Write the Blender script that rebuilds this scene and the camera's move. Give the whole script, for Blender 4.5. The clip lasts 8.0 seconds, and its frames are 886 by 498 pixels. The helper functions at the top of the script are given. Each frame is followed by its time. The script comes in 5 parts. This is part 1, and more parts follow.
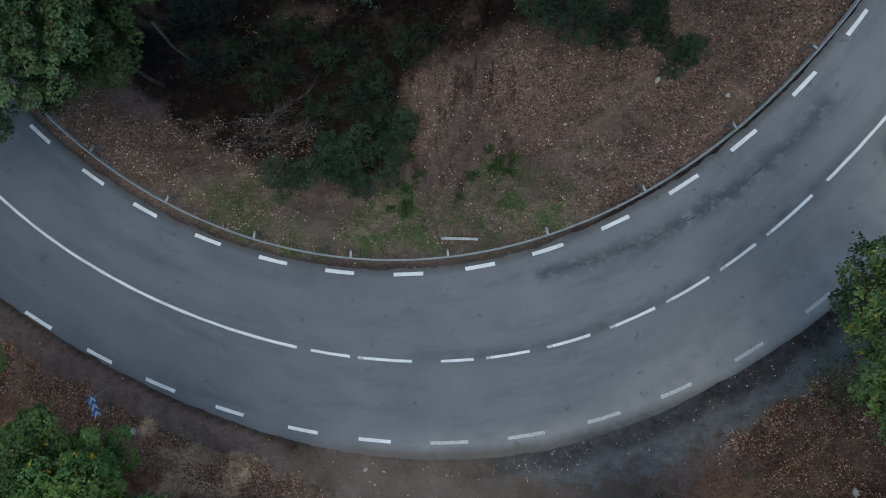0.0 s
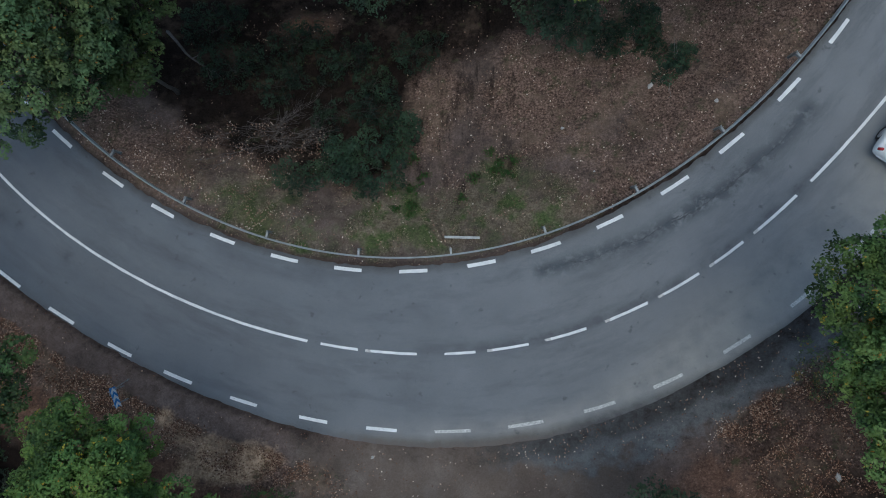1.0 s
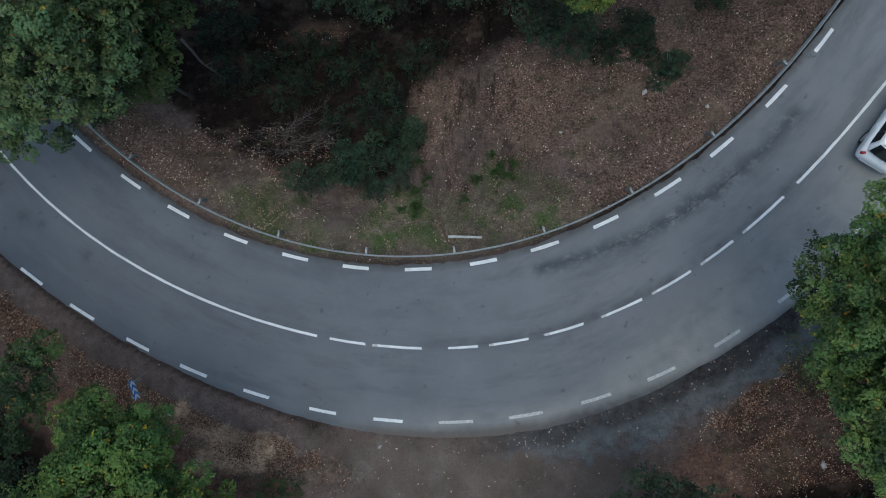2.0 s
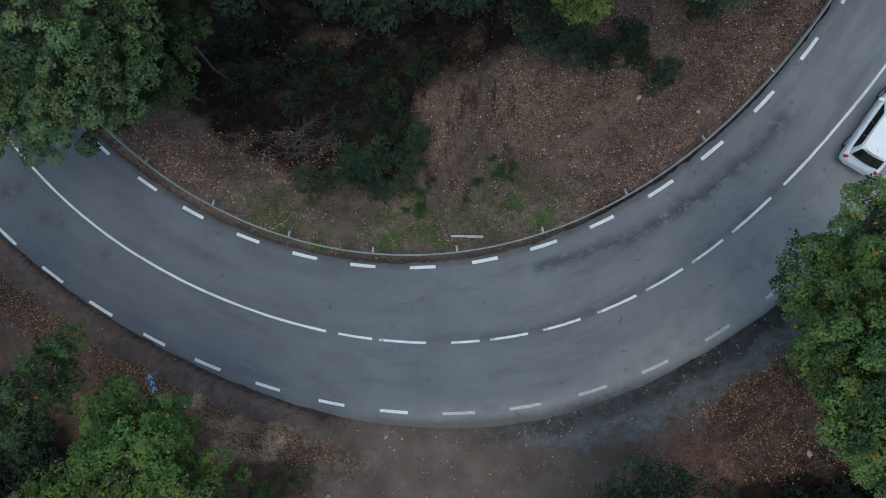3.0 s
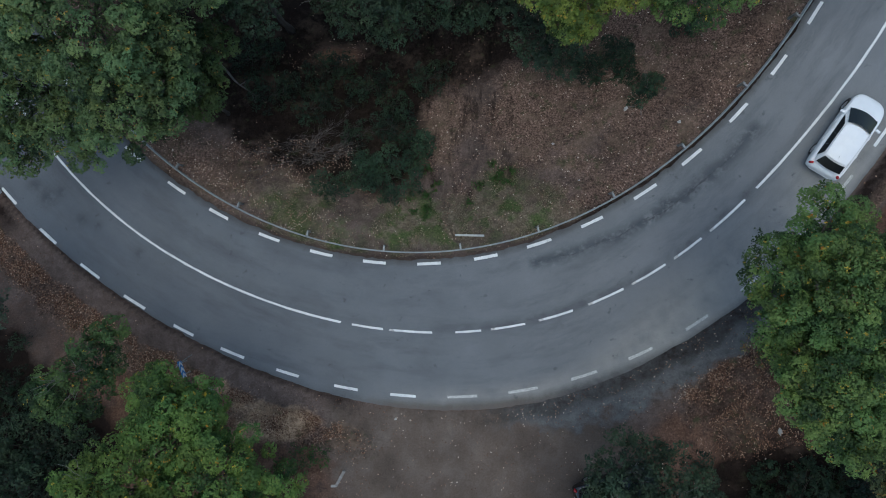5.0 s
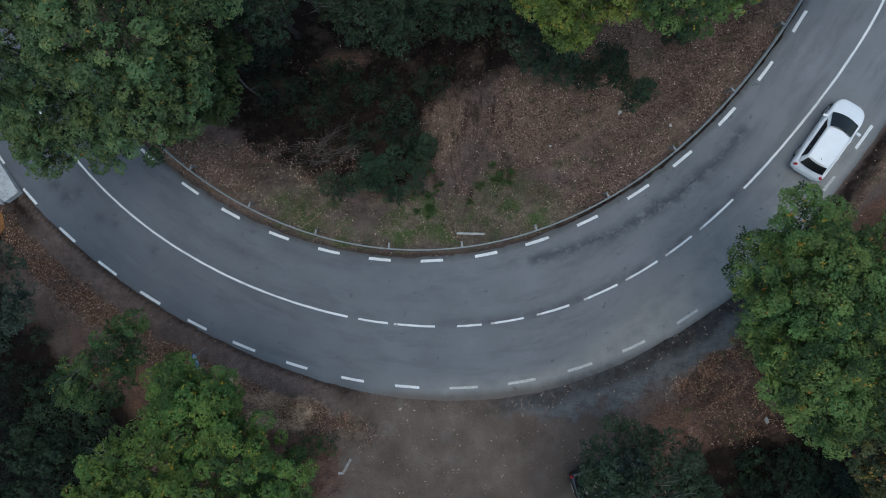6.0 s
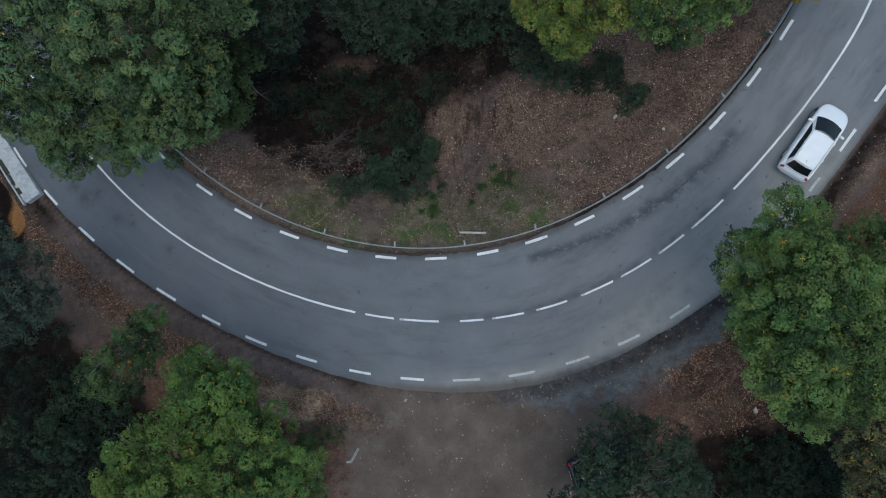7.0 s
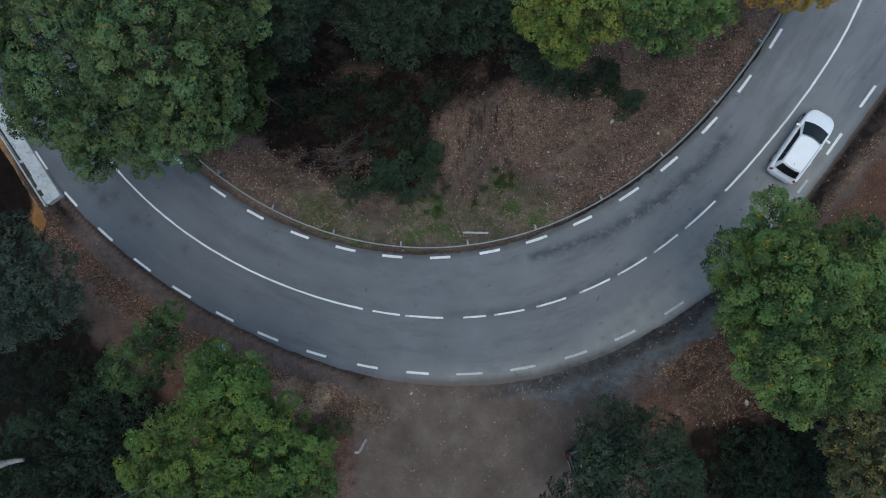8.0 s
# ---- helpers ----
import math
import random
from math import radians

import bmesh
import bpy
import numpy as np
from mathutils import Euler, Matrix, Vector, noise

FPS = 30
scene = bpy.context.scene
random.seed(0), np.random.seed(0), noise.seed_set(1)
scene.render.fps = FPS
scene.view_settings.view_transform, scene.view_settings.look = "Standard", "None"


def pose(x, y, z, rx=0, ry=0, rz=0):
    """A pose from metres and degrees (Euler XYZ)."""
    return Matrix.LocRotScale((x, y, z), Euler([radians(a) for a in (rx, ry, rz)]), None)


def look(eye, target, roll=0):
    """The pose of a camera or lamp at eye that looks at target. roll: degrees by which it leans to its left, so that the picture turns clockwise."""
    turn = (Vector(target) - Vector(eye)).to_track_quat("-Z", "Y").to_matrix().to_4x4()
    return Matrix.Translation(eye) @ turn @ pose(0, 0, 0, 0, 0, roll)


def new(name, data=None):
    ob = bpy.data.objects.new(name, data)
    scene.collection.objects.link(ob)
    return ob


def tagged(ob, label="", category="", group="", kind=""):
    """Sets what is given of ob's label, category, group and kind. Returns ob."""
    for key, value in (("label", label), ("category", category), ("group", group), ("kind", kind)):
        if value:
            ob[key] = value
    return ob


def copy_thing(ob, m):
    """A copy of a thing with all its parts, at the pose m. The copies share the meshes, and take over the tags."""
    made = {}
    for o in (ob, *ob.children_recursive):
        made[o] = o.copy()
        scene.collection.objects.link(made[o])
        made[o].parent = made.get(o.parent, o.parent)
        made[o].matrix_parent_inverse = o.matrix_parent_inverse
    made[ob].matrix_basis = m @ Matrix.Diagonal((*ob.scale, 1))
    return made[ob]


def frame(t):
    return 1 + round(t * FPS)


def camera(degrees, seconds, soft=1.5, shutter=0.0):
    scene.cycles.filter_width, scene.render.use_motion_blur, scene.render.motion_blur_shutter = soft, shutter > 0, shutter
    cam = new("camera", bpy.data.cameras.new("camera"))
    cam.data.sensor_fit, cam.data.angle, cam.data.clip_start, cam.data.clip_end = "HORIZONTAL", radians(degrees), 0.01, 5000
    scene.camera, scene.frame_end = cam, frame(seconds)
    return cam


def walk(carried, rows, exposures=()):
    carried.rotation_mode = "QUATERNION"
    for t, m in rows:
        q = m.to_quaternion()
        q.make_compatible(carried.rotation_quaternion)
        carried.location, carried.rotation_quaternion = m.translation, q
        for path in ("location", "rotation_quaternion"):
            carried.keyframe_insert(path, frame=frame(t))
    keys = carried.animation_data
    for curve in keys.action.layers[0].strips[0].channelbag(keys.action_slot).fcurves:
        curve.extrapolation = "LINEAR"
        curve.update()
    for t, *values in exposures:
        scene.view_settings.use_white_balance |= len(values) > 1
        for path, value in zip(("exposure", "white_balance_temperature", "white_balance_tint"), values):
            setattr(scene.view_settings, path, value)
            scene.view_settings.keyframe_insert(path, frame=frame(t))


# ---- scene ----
# Camera: a drone that looks straight down and climbs from 24 m to 35 m.
cam = camera(73.0, 8.0, soft=1.0)
PATH = [
    (0.0, 0.000, 0.000, 24.459, 0.000, 0.000, 0.000),
    (0.5, -0.028, -0.044, 25.078, -0.016, 0.078, -0.059),
    (1.0, -0.082, -0.054, 25.721, -0.052, 0.120, -0.121),
    (1.5, -0.159, -0.066, 26.338, -0.063, 0.138, -0.138),
    (3.0, -0.381, -0.127, 28.201, -0.087, 0.151, -0.216),
    (3.5, -0.475, -0.141, 28.885, -0.091, 0.141, -0.245),
    (4.0, -0.572, -0.184, 29.570, -0.062, 0.076, -0.280),
    (4.5, -0.647, -0.219, 30.243, -0.043, 0.022, -0.306),
    (6.0, -0.841, -0.371, 32.393, -0.049, -0.047, -0.361),
    (6.5, -0.956, -0.456, 33.146, -0.038, -0.036, -0.400),
    (7.0, -1.031, -0.483, 33.880, -0.013, -0.038, -0.417),
    (7.5, -1.139, -0.506, 34.623, 0.005, -0.018, -0.428),
    (8.0, -1.224, -0.541, 35.359, 0.022, 0.038, -0.442),
]
EXPOSURE, KELVIN, TINT = 0.86, 6300.0, -1.0
walk(cam, [(t, pose(x, y, z, rx, ry, rz)) for t, x, y, z, rx, ry, rz in PATH], [(0.0, EXPOSURE, KELVIN, TINT), (8.0, EXPOSURE, KELVIN, TINT)])

# Light: an overcast evening sky with hardly any direction.
world = bpy.data.worlds.new("overcast_sky")
scene.world = world
world.use_nodes = True
sky = world.node_tree.nodes.new("ShaderNodeTexSky")
sky.sky_type, sky.sun_disc = "NISHITA", False
sky.sun_elevation, sky.sun_rotation = radians(84), radians(200)
sky.dust_density, sky.ozone_density = 2.0, 1.5
world.node_tree.links.new(sky.outputs["Color"], world.node_tree.nodes["Background"].inputs["Color"])
world.node_tree.nodes["Background"].inputs["Strength"].default_value = 0.09
sun = new("sun", bpy.data.lights.new("sun", "SUN"))
sun.data.energy, sun.data.angle, sun.data.color = 0.35, radians(60), (1.0, 0.97, 0.93)
sun.matrix_world = look((0, 0, 60), (-6 * math.sin(radians(200)), -6 * math.cos(radians(200)), 0))


# ---- materials ----
def material(name, base=(0.5, 0.5, 0.5), rough=0.8, metal=0.0):
    m = bpy.data.materials.new(name)
    m.use_nodes = True
    b = m.node_tree.nodes["Principled BSDF"]
    b.inputs["Base Color"].default_value = (*base, 1)
    b.inputs["Roughness"].default_value, b.inputs["Metallic"].default_value = rough, metal
    return m


class Graph:
    """Short ways to add and link nodes of one material."""

    def __init__(self, m):
        self.t = m.node_tree
        self.out = self.t.nodes["Principled BSDF"]

    def add(self, kind, **values):
        n = self.t.nodes.new(kind)
        for key, v in values.items():
            n.inputs[key].default_value = v
        return n

    def link(self, a, b):
        self.t.links.new(a, b)

    def coords(self):
        return self.add("ShaderNodeTexCoord").outputs["Object"]

    def noise(self, scale, detail=4.0, rough=0.55, at=None, stretch=None):
        n = self.add("ShaderNodeTexNoise", Scale=scale, Detail=detail, Roughness=rough)
        at = at or self.coords()
        if stretch:
            mp = self.add("ShaderNodeMapping")
            mp.inputs["Scale"].default_value = stretch
            self.link(at, mp.inputs["Vector"])
            at = mp.outputs["Vector"]
        self.link(at, n.inputs["Vector"])
        return n.outputs["Fac"]

    def ramp(self, fac, *stops):
        r = self.add("ShaderNodeValToRGB")
        e = r.color_ramp.elements
        while len(e) < len(stops):
            e.new(0.5)
        for el, (p, c) in zip(e, stops):
            el.position, el.color = p, (c, c, c, 1) if isinstance(c, (int, float)) else (*c, 1)
        self.link(fac, r.inputs["Fac"])
        return r.outputs["Color"]

    def mix(self, fac, a, b, how="MIX"):
        m = self.add("ShaderNodeMix")
        m.data_type, m.blend_type = "RGBA", how
        for value, slot in ((fac, 0), (a, 6), (b, 7)):
            if isinstance(value, (int, float)):
                m.inputs[slot].default_value = value
            elif isinstance(value, tuple):
                m.inputs[slot].default_value = (*value, 1)
            else:
                self.link(value, m.inputs[slot])
        return m.outputs[2]

    def math(self, op, a, b=0.0):
        m = self.add("ShaderNodeMath")
        m.operation = op
        for v, slot in ((a, 0), (b, 1)):
            if isinstance(v, (int, float)):
                m.inputs[slot].default_value = v
            else:
                self.link(v, m.inputs[slot])
        return m.outputs[0]

    def attr(self, name, out="Fac"):
        a = self.add("ShaderNodeAttribute")
        a.attribute_name = name
        return a.outputs[out]

    def bump(self, height, strength=0.4, distance=0.02):
        b = self.add("ShaderNodeBump", Strength=strength, Distance=distance)
        self.link(height, b.inputs["Height"])
        self.link(b.outputs["Normal"], self.out.inputs["Normal"])

    def color(self, c):
        self.link(c, self.out.inputs["Base Color"])

    def rough(self, c):
        self.link(c, self.out.inputs["Roughness"])


def asphalt_material():
    m = material("asphalt", rough=0.85)
    g = Graph(m)
    grain = g.noise(45, 3, 0.7)
    patch = g.noise(0.35, 5, 0.6)
    across = g.attr("across")
    col = g.ramp(patch, (0.3, (0.133, 0.143, 0.154)), (0.7, (0.195, 0.206, 0.218)))
    # darker and bluer towards the west, paler towards the east
    along_tone = g.ramp(g.math("ADD", g.math("MULTIPLY", g.attr("along"), 0.025), 0.5), (0.0, (0.72, 0.75, 0.80)), (0.45, (0.86, 0.87, 0.88)), (0.75, (1.03, 1.01, 0.985)), (0.95, (1.12, 1.10, 1.07)))
    col = g.mix(1.0, col, along_tone, "MULTIPLY")
    # tyre tracks polish two bands in each lane
    track = g.ramp(across, (0.0, 0.35), (0.1, 0.0), (0.2, 0.6), (0.28, 0.1), (0.38, 0.6), (0.48, 0.0), (0.6, 0.6), (0.7, 0.1), (0.8, 0.6), (0.93, 0.0))
    col = g.mix(g.math("MULTIPLY", track, 0.35), col, (0.195, 0.200, 0.208))
    lane = g.add("ShaderNodeCombineXYZ")
    g.link(g.math("MULTIPLY", g.attr("along"), 0.22), lane.inputs[0])
    g.link(g.math("MULTIPLY", across, 7.0), lane.inputs[1])
    smear = g.ramp(g.noise(0.9, 7, 0.68, at=lane.outputs[0]), (0.48, 0.0), (0.68, 1.0))
    col = g.mix(g.math("MULTIPLY", smear, 0.55), col, (0.075, 0.080, 0.090))
    # fine dust carried onto the tarmac from the lay-by
    dust = g.math("MULTIPLY", g.attr("dust"), g.ramp(g.noise(0.8, 5, 0.65), (0.25, 0.25), (0.6, 1.0)))
    col = g.mix(dust, col, (0.300, 0.290, 0.270))
    grime = g.math("MULTIPLY", g.attr("grime"), g.ramp(g.noise(1.7, 5, 0.7), (0.3, 0.55), (0.6, 1.0)))
    col = g.mix(grime, col, (0.058, 0.055, 0.053))
    dirt = g.math("MULTIPLY", g.attr("dirt"), g.ramp(g.noise(2.6, 5, 0.7), (0.3, 0.45), (0.55, 1.0)))
    col = g.mix(dirt, col, (0.125, 0.104, 0.088))
    seam = g.math("MULTIPLY", g.attr("seam"), g.ramp(g.noise(2.0, 6, 0.7), (0.34, 0.0), (0.52, 1.0)))
    col = g.mix(seam, col, (0.064, 0.074, 0.082))
    joint = g.math("MULTIPLY", g.attr("joint"), g.ramp(g.noise(1.4, 5, 0.65), (0.32, 0.1), (0.6, 1.0)))
    col = g.mix(joint, col, (0.066, 0.070, 0.078))
    spots = g.ramp(g.noise(2.3, 3, 0.6), (0.66, 0.0), (0.72, 1.0))
    col = g.mix(g.math("MULTIPLY", spots, 0.5), col, (0.06, 0.063, 0.07))
    col = g.mix(0.35, col, g.ramp(grain, (0.3, 0.25), (0.7, 0.75)), "OVERLAY")
    g.color(col)
    g.rough(g.ramp(patch, (0.3, 0.72), (0.7, 0.9)))
    g.bump(grain, 0.35, 0.01)
    return m


def ground_material():
    m = material("woodland_ground", rough=0.95)
    g = Graph(m)
    g.out.inputs["Specular IOR Level"].default_value = 0.12
    big, mid, fine, speck = g.noise(0.35, 4), g.noise(2.2, 5, 0.65), g.noise(11, 5, 0.7), g.noise(34, 3, 0.6)
    soil = g.ramp(g.mix(0.4, mid, fine), (0.32, (0.064, 0.046, 0.039)), (0.5, (0.128, 0.095, 0.081)), (0.68, (0.200, 0.152, 0.130)))
    litter = g.ramp(fine, (0.36, (0.036, 0.023, 0.018)), (0.5, (0.120, 0.078, 0.060)), (0.64, (0.240, 0.164, 0.130)))
    green = g.ramp(fine, (0.35, (0.030, 0.046, 0.016)), (0.68, (0.098, 0.125, 0.048)))
    straw = g.ramp(g.mix(0.35, fine, mid), (0.35, (0.070, 0.054, 0.037)), (0.5, (0.150, 0.121, 0.085)), (0.66, (0.275, 0.230, 0.168)))
    grass = g.mix(g.ramp(g.noise(0.75, 4, 0.65), (0.45, 0.0), (0.56, 1.0)), straw, green)
    worn = g.ramp(g.noise(0.8, 6, 0.7, stretch=(1.0, 0.7, 1)), (0.34, (0.106, 0.080, 0.065)), (0.50, (0.128, 0.100, 0.083)), (0.66, (0.156, 0.127, 0.109)))
    gravel = g.mix(0.28, worn, g.ramp(fine, (0.35, (0.085, 0.066, 0.052)), (0.65, (0.190, 0.155, 0.128))))
    tar = g.ramp(g.mix(0.4, mid, fine), (0.38, (0.092, 0.093, 0.093)), (0.62, (0.168, 0.168, 0.166)))
    russet = g.ramp(g.mix(0.5, mid, fine), (0.36, (0.046, 0.025, 0.017)), (0.52, (0.140, 0.079, 0.054)), (0.66, (0.240, 0.150, 0.106)))
    pale = g.ramp(g.mix(0.6, mid, fine), (0.38, (0.170, 0.102, 0.060)), (0.58, (0.480, 0.330, 0.215)))
    # near-black soil: damp along the road's edges, painted shade under the trees
    damp_shade = g.ramp(g.mix(0.5, mid, fine), (0.34, (0.005, 0.0035, 0.0028)), (0.66, (0.025, 0.0165, 0.0135)))
    clay = g.ramp(fine, (0.3, (0.24, 0.105, 0.040)), (0.7, (0.48, 0.24, 0.09)))
    wob = g.math("MULTIPLY", g.math("SUBTRACT", mid, 0.5), 0.9)

    def zone(name):
        return g.ramp(g.math("ADD", g.attr(name), wob), (0.25, 0.0), (0.75, 1.0))

    col = g.mix(zone("litter"), soil, litter)
    col = g.mix(zone("russet"), col, russet)
    col = g.mix(zone("grass"), col, grass)
    col = g.mix(zone("gravel"), col, gravel)
    col = g.mix(zone("scar"), col, pale)
    col = g.mix(zone("tar"), col, tar)
    col = g.mix(zone("damp_shade"), col, damp_shade)
    col = g.mix(zone("clay"), col, clay)
    col = g.mix(0.7, col, g.ramp(big, (0.32, 0.32), (0.68, 0.68)), "OVERLAY")
    bare = g.ramp(g.noise(0.55, 6, 0.7), (0.50, 0.0), (0.62, 0.75))
    bare = g.math("MULTIPLY", bare, g.ramp(g.attr("damp_shade"), (0.3, 1.0), (0.9, 0.35)))
    col = g.mix(g.math("MULTIPLY", bare, g.ramp(g.attr("litter"), (0.2, 0.0), (0.6, 1.0))), col, (0.150, 0.108, 0.078))
    mossy = g.ramp(g.noise(1.3, 5, 0.7), (0.56, 0.0), (0.68, 0.75))
    col = g.mix(g.math("MULTIPLY", mossy, g.ramp(g.attr("litter"), (0.2, 0.0), (0.6, 1.0))), col, (0.050, 0.058, 0.026))
    mottle = g.ramp(g.mix(0.5, g.noise(1.5, 5, 0.7), g.noise(4.2, 5, 0.72)), (0.38, 0.24), (0.5, 0.53), (0.62, 0.74))
    col = g.mix(g.math("MULTIPLY", g.ramp(g.attr("litter"), (0.1, 0.0), (0.5, 1.0)), 0.75), col, mottle, "OVERLAY")
    rill = g.ramp(g.noise(1.1, 5, 0.7, stretch=(1.9, 0.38, 1)), (0.38, 0.16), (0.47, 0.5), (0.62, 0.58))
    col = g.mix(g.math("MULTIPLY", g.attr("rills"), 0.8), col, rill, "OVERLAY")
    col = g.mix(0.35, col, g.ramp(speck, (0.3, 0.2), (0.7, 0.8)), "OVERLAY")
    g.color(col)
    g.bump(g.mix(0.5, fine, speck), 0.8, 0.05)
    return m


def paint_line_material():
    m = material("road_paint", rough=0.6)
    g = Graph(m)
    worn = g.ramp(g.noise(9, 6, 0.75), (0.28, 0.0), (0.40, 1.0))
    dirt = g.ramp(g.noise(1.3, 4, 0.6), (0.3, (0.62, 0.64, 0.64)), (0.6, (0.80, 0.81, 0.80)))
    g.color(g.mix(worn, (0.24, 0.25, 0.26), dirt))
    g.bump(g.noise(40, 2), 0.2, 0.004)
    return m


def worn_line_material():
    m = material("worn_road_paint", rough=0.75)
    g = Graph(m)
    worn = g.ramp(g.noise(14, 6, 0.8), (0.36, 0.0), (0.62, 1.0))
    g.color(g.mix(worn, (0.30, 0.295, 0.28), (0.70, 0.69, 0.655)))
    return m


def leaf_material(name, dark, light, turned, share=0.02, orange=(0.34, 0.13, 0.03)):
    """Leaves: each its own shade, whole boughs lighter or darker, a few turned yellow or orange; light shines through."""
    m = material(name, rough=0.6)
    g = Graph(m)
    each = g.add("ShaderNodeNewGeometry").outputs["Random Per Island"]
    spray, limb, bough = g.noise(2.4, 2, 0.6), g.noise(0.5, 3, 0.55), g.attr("bough")
    shade = g.math("ADD", g.math("MULTIPLY", each, 0.12), g.math("MULTIPLY", bough, 0.46))
    shade = g.math("ADD", shade, g.math("ADD", g.math("MULTIPLY", spray, 0.42), g.math("MULTIPLY", limb, 0.62)))
    col = g.ramp(shade, (0.56, dark), (1.12, light))
    # some sprays run cooler, some warmer
    col = g.mix(0.5, col, g.ramp(g.noise(0.8, 3, 0.6), (0.36, (0.36, 0.50, 0.58)), (0.64, (0.65, 0.53, 0.42))), "OVERLAY")
    late = g.math("ADD", g.noise(3.4, 2, 0.5), g.math("MULTIPLY", each, 0.12))
    col = g.mix(g.ramp(late, (0.755 - share, 0.0), (0.785 - share, 0.9)), col, g.mix(g.ramp(g.noise(2.3, 2), (0.46, 0.0), (0.56, 1.0)), turned, orange))
    g.color(col)
    g.out.inputs["Specular IOR Level"].default_value = 0.35
    through_light, both = g.add("ShaderNodeBsdfTranslucent"), g.add("ShaderNodeMixShader", Fac=0.22)
    g.link(col, through_light.inputs["Color"])
    g.link(g.out.outputs[0], both.inputs[1])
    g.link(through_light.outputs[0], both.inputs[2])
    g.link(both.outputs[0], g.t.nodes["Material Output"].inputs["Surface"])
    return m


def bark_material(name, dark, light):
    m = material(name, rough=0.9)
    g = Graph(m)
    g.color(g.ramp(g.noise(7, 5, 0.7, stretch=(1, 1, 0.25)), (0.3, dark), (0.7, light)))
    g.bump(g.noise(16, 4, 0.7, stretch=(1, 1, 0.3)), 0.7, 0.03)
    return m


def speckled(name, dark, light, scale=8.0, rough=0.8, metal=0.0, bump=0.2):
    m = material(name, rough=rough, metal=metal)
    g = Graph(m)
    g.color(g.ramp(g.noise(scale, 5, 0.65), (0.3, dark), (0.7, light)))
    g.bump(g.noise(scale * 5, 3, 0.6), bump, 0.01)
    return m


def fallen_leaf_material(name, gain):
    """Dry leaves from dark brown to pale tan, one shade each; gain for red, green and blue."""
    m = material(name, rough=0.8)
    g = Graph(m)
    g.out.inputs["Specular IOR Level"].default_value = 0.2
    each = g.add("ShaderNodeNewGeometry").outputs["Random Per Island"]
    stops = ((0.0, (0.070, 0.040, 0.029)), (0.40, (0.16, 0.095, 0.068)), (0.68, (0.30, 0.20, 0.15)), (0.89, (0.50, 0.395, 0.31)), (1.0, (0.72, 0.64, 0.55)))
    g.color(g.ramp(each, *[(p, tuple(v * k for v, k in zip(c, gain))) for p, c in stops]))
    return m


def concrete_material():
    m = material("weathered_concrete", rough=0.85)
    g = Graph(m)
    col = g.ramp(g.noise(1.2, 5, 0.6), (0.3, (0.42, 0.44, 0.45)), (0.7, (0.58, 0.60, 0.61)))
    col = g.mix(g.ramp(g.noise(3.5, 6, 0.75), (0.50, 0.0), (0.68, 0.8)), col, (0.20, 0.20, 0.20))
    g.color(col)
    g.bump(g.noise(25, 4, 0.7), 0.4, 0.01)
    return m


def car_paint_material(name, base, rough=0.25):
    m = material(name, base, rough)
    b = m.node_tree.nodes["Principled BSDF"]
    b.inputs["Coat Weight"].default_value, b.inputs["Coat Roughness"].default_value = 0.6, 0.08
    g = Graph(m)
    lighter = tuple(min(1.0, c * 1.02) for c in base)
    g.color(g.ramp(g.noise(2.5, 4), (0.35, tuple(c * 0.97 for c in base)), (0.65, lighter)))
    return m


ASPHALT, GROUND, LINE, WORN = asphalt_material(), ground_material(), paint_line_material(), worn_line_material()
OAK = leaf_material("oak_leaf", (0.020, 0.046, 0.014), (0.180, 0.280, 0.078), (0.50, 0.38, 0.05), 0.018, (0.44, 0.19, 0.03))
OAK_VIVID = leaf_material("vivid_oak_leaf", (0.016, 0.045, 0.012), (0.160, 0.268, 0.064), (0.50, 0.40, 0.04), 0.022, (0.46, 0.22, 0.03))
OAK_FRESH = leaf_material("fresh_oak_leaf", (0.024, 0.056, 0.012), (0.165, 0.250, 0.055), (0.52, 0.42, 0.05), 0.014, (0.48, 0.24, 0.03))
OAK_DEEP = leaf_material("deep_oak_leaf", (0.011, 0.028, 0.011), (0.165, 0.245, 0.094), (0.44, 0.30, 0.04), 0.008, (0.40, 0.17, 0.03))
OAK_LIGHT = leaf_material("autumn_oak_leaf", (0.028, 0.052, 0.010), (0.215, 0.280, 0.058), (0.40, 0.33, 0.05), 0.055, (0.38, 0.22, 0.03))
# oak leaf darkened to hold the shade below the big crown
OAK_SHADED = leaf_material("shaded_oak_leaf", (0.008, 0.020, 0.006), (0.062, 0.100, 0.030), (0.30, 0.24, 0.04), 0.0, (0.26, 0.14, 0.03))
OAK_DULL = leaf_material("dull_oak_leaf", (0.010, 0.028, 0.010), (0.092, 0.158, 0.050), (0.44, 0.32, 0.04), 0.0, (0.40, 0.2, 0.03))
OAK_OLIVE = leaf_material("olive_oak_leaf", (0.040, 0.052, 0.021), (0.140, 0.162, 0.070), (0.36, 0.30, 0.08), 0.10)
OAK_RUST = leaf_material("turned_leaf", (0.13, 0.11, 0.02), (0.40, 0.30, 0.06), (0.46, 0.27, 0.03), 0.2)
HOLM = leaf_material("holm_oak_leaf", (0.008, 0.018, 0.010), (0.046, 0.080, 0.042), (0.14, 0.15, 0.07), -0.1, (0.12, 0.12, 0.08))
HOLM_GREY = leaf_material("grey_holm_leaf", (0.017, 0.031, 0.022), (0.072, 0.102, 0.070), (0.14, 0.15, 0.07), -0.1, (0.12, 0.12, 0.08))
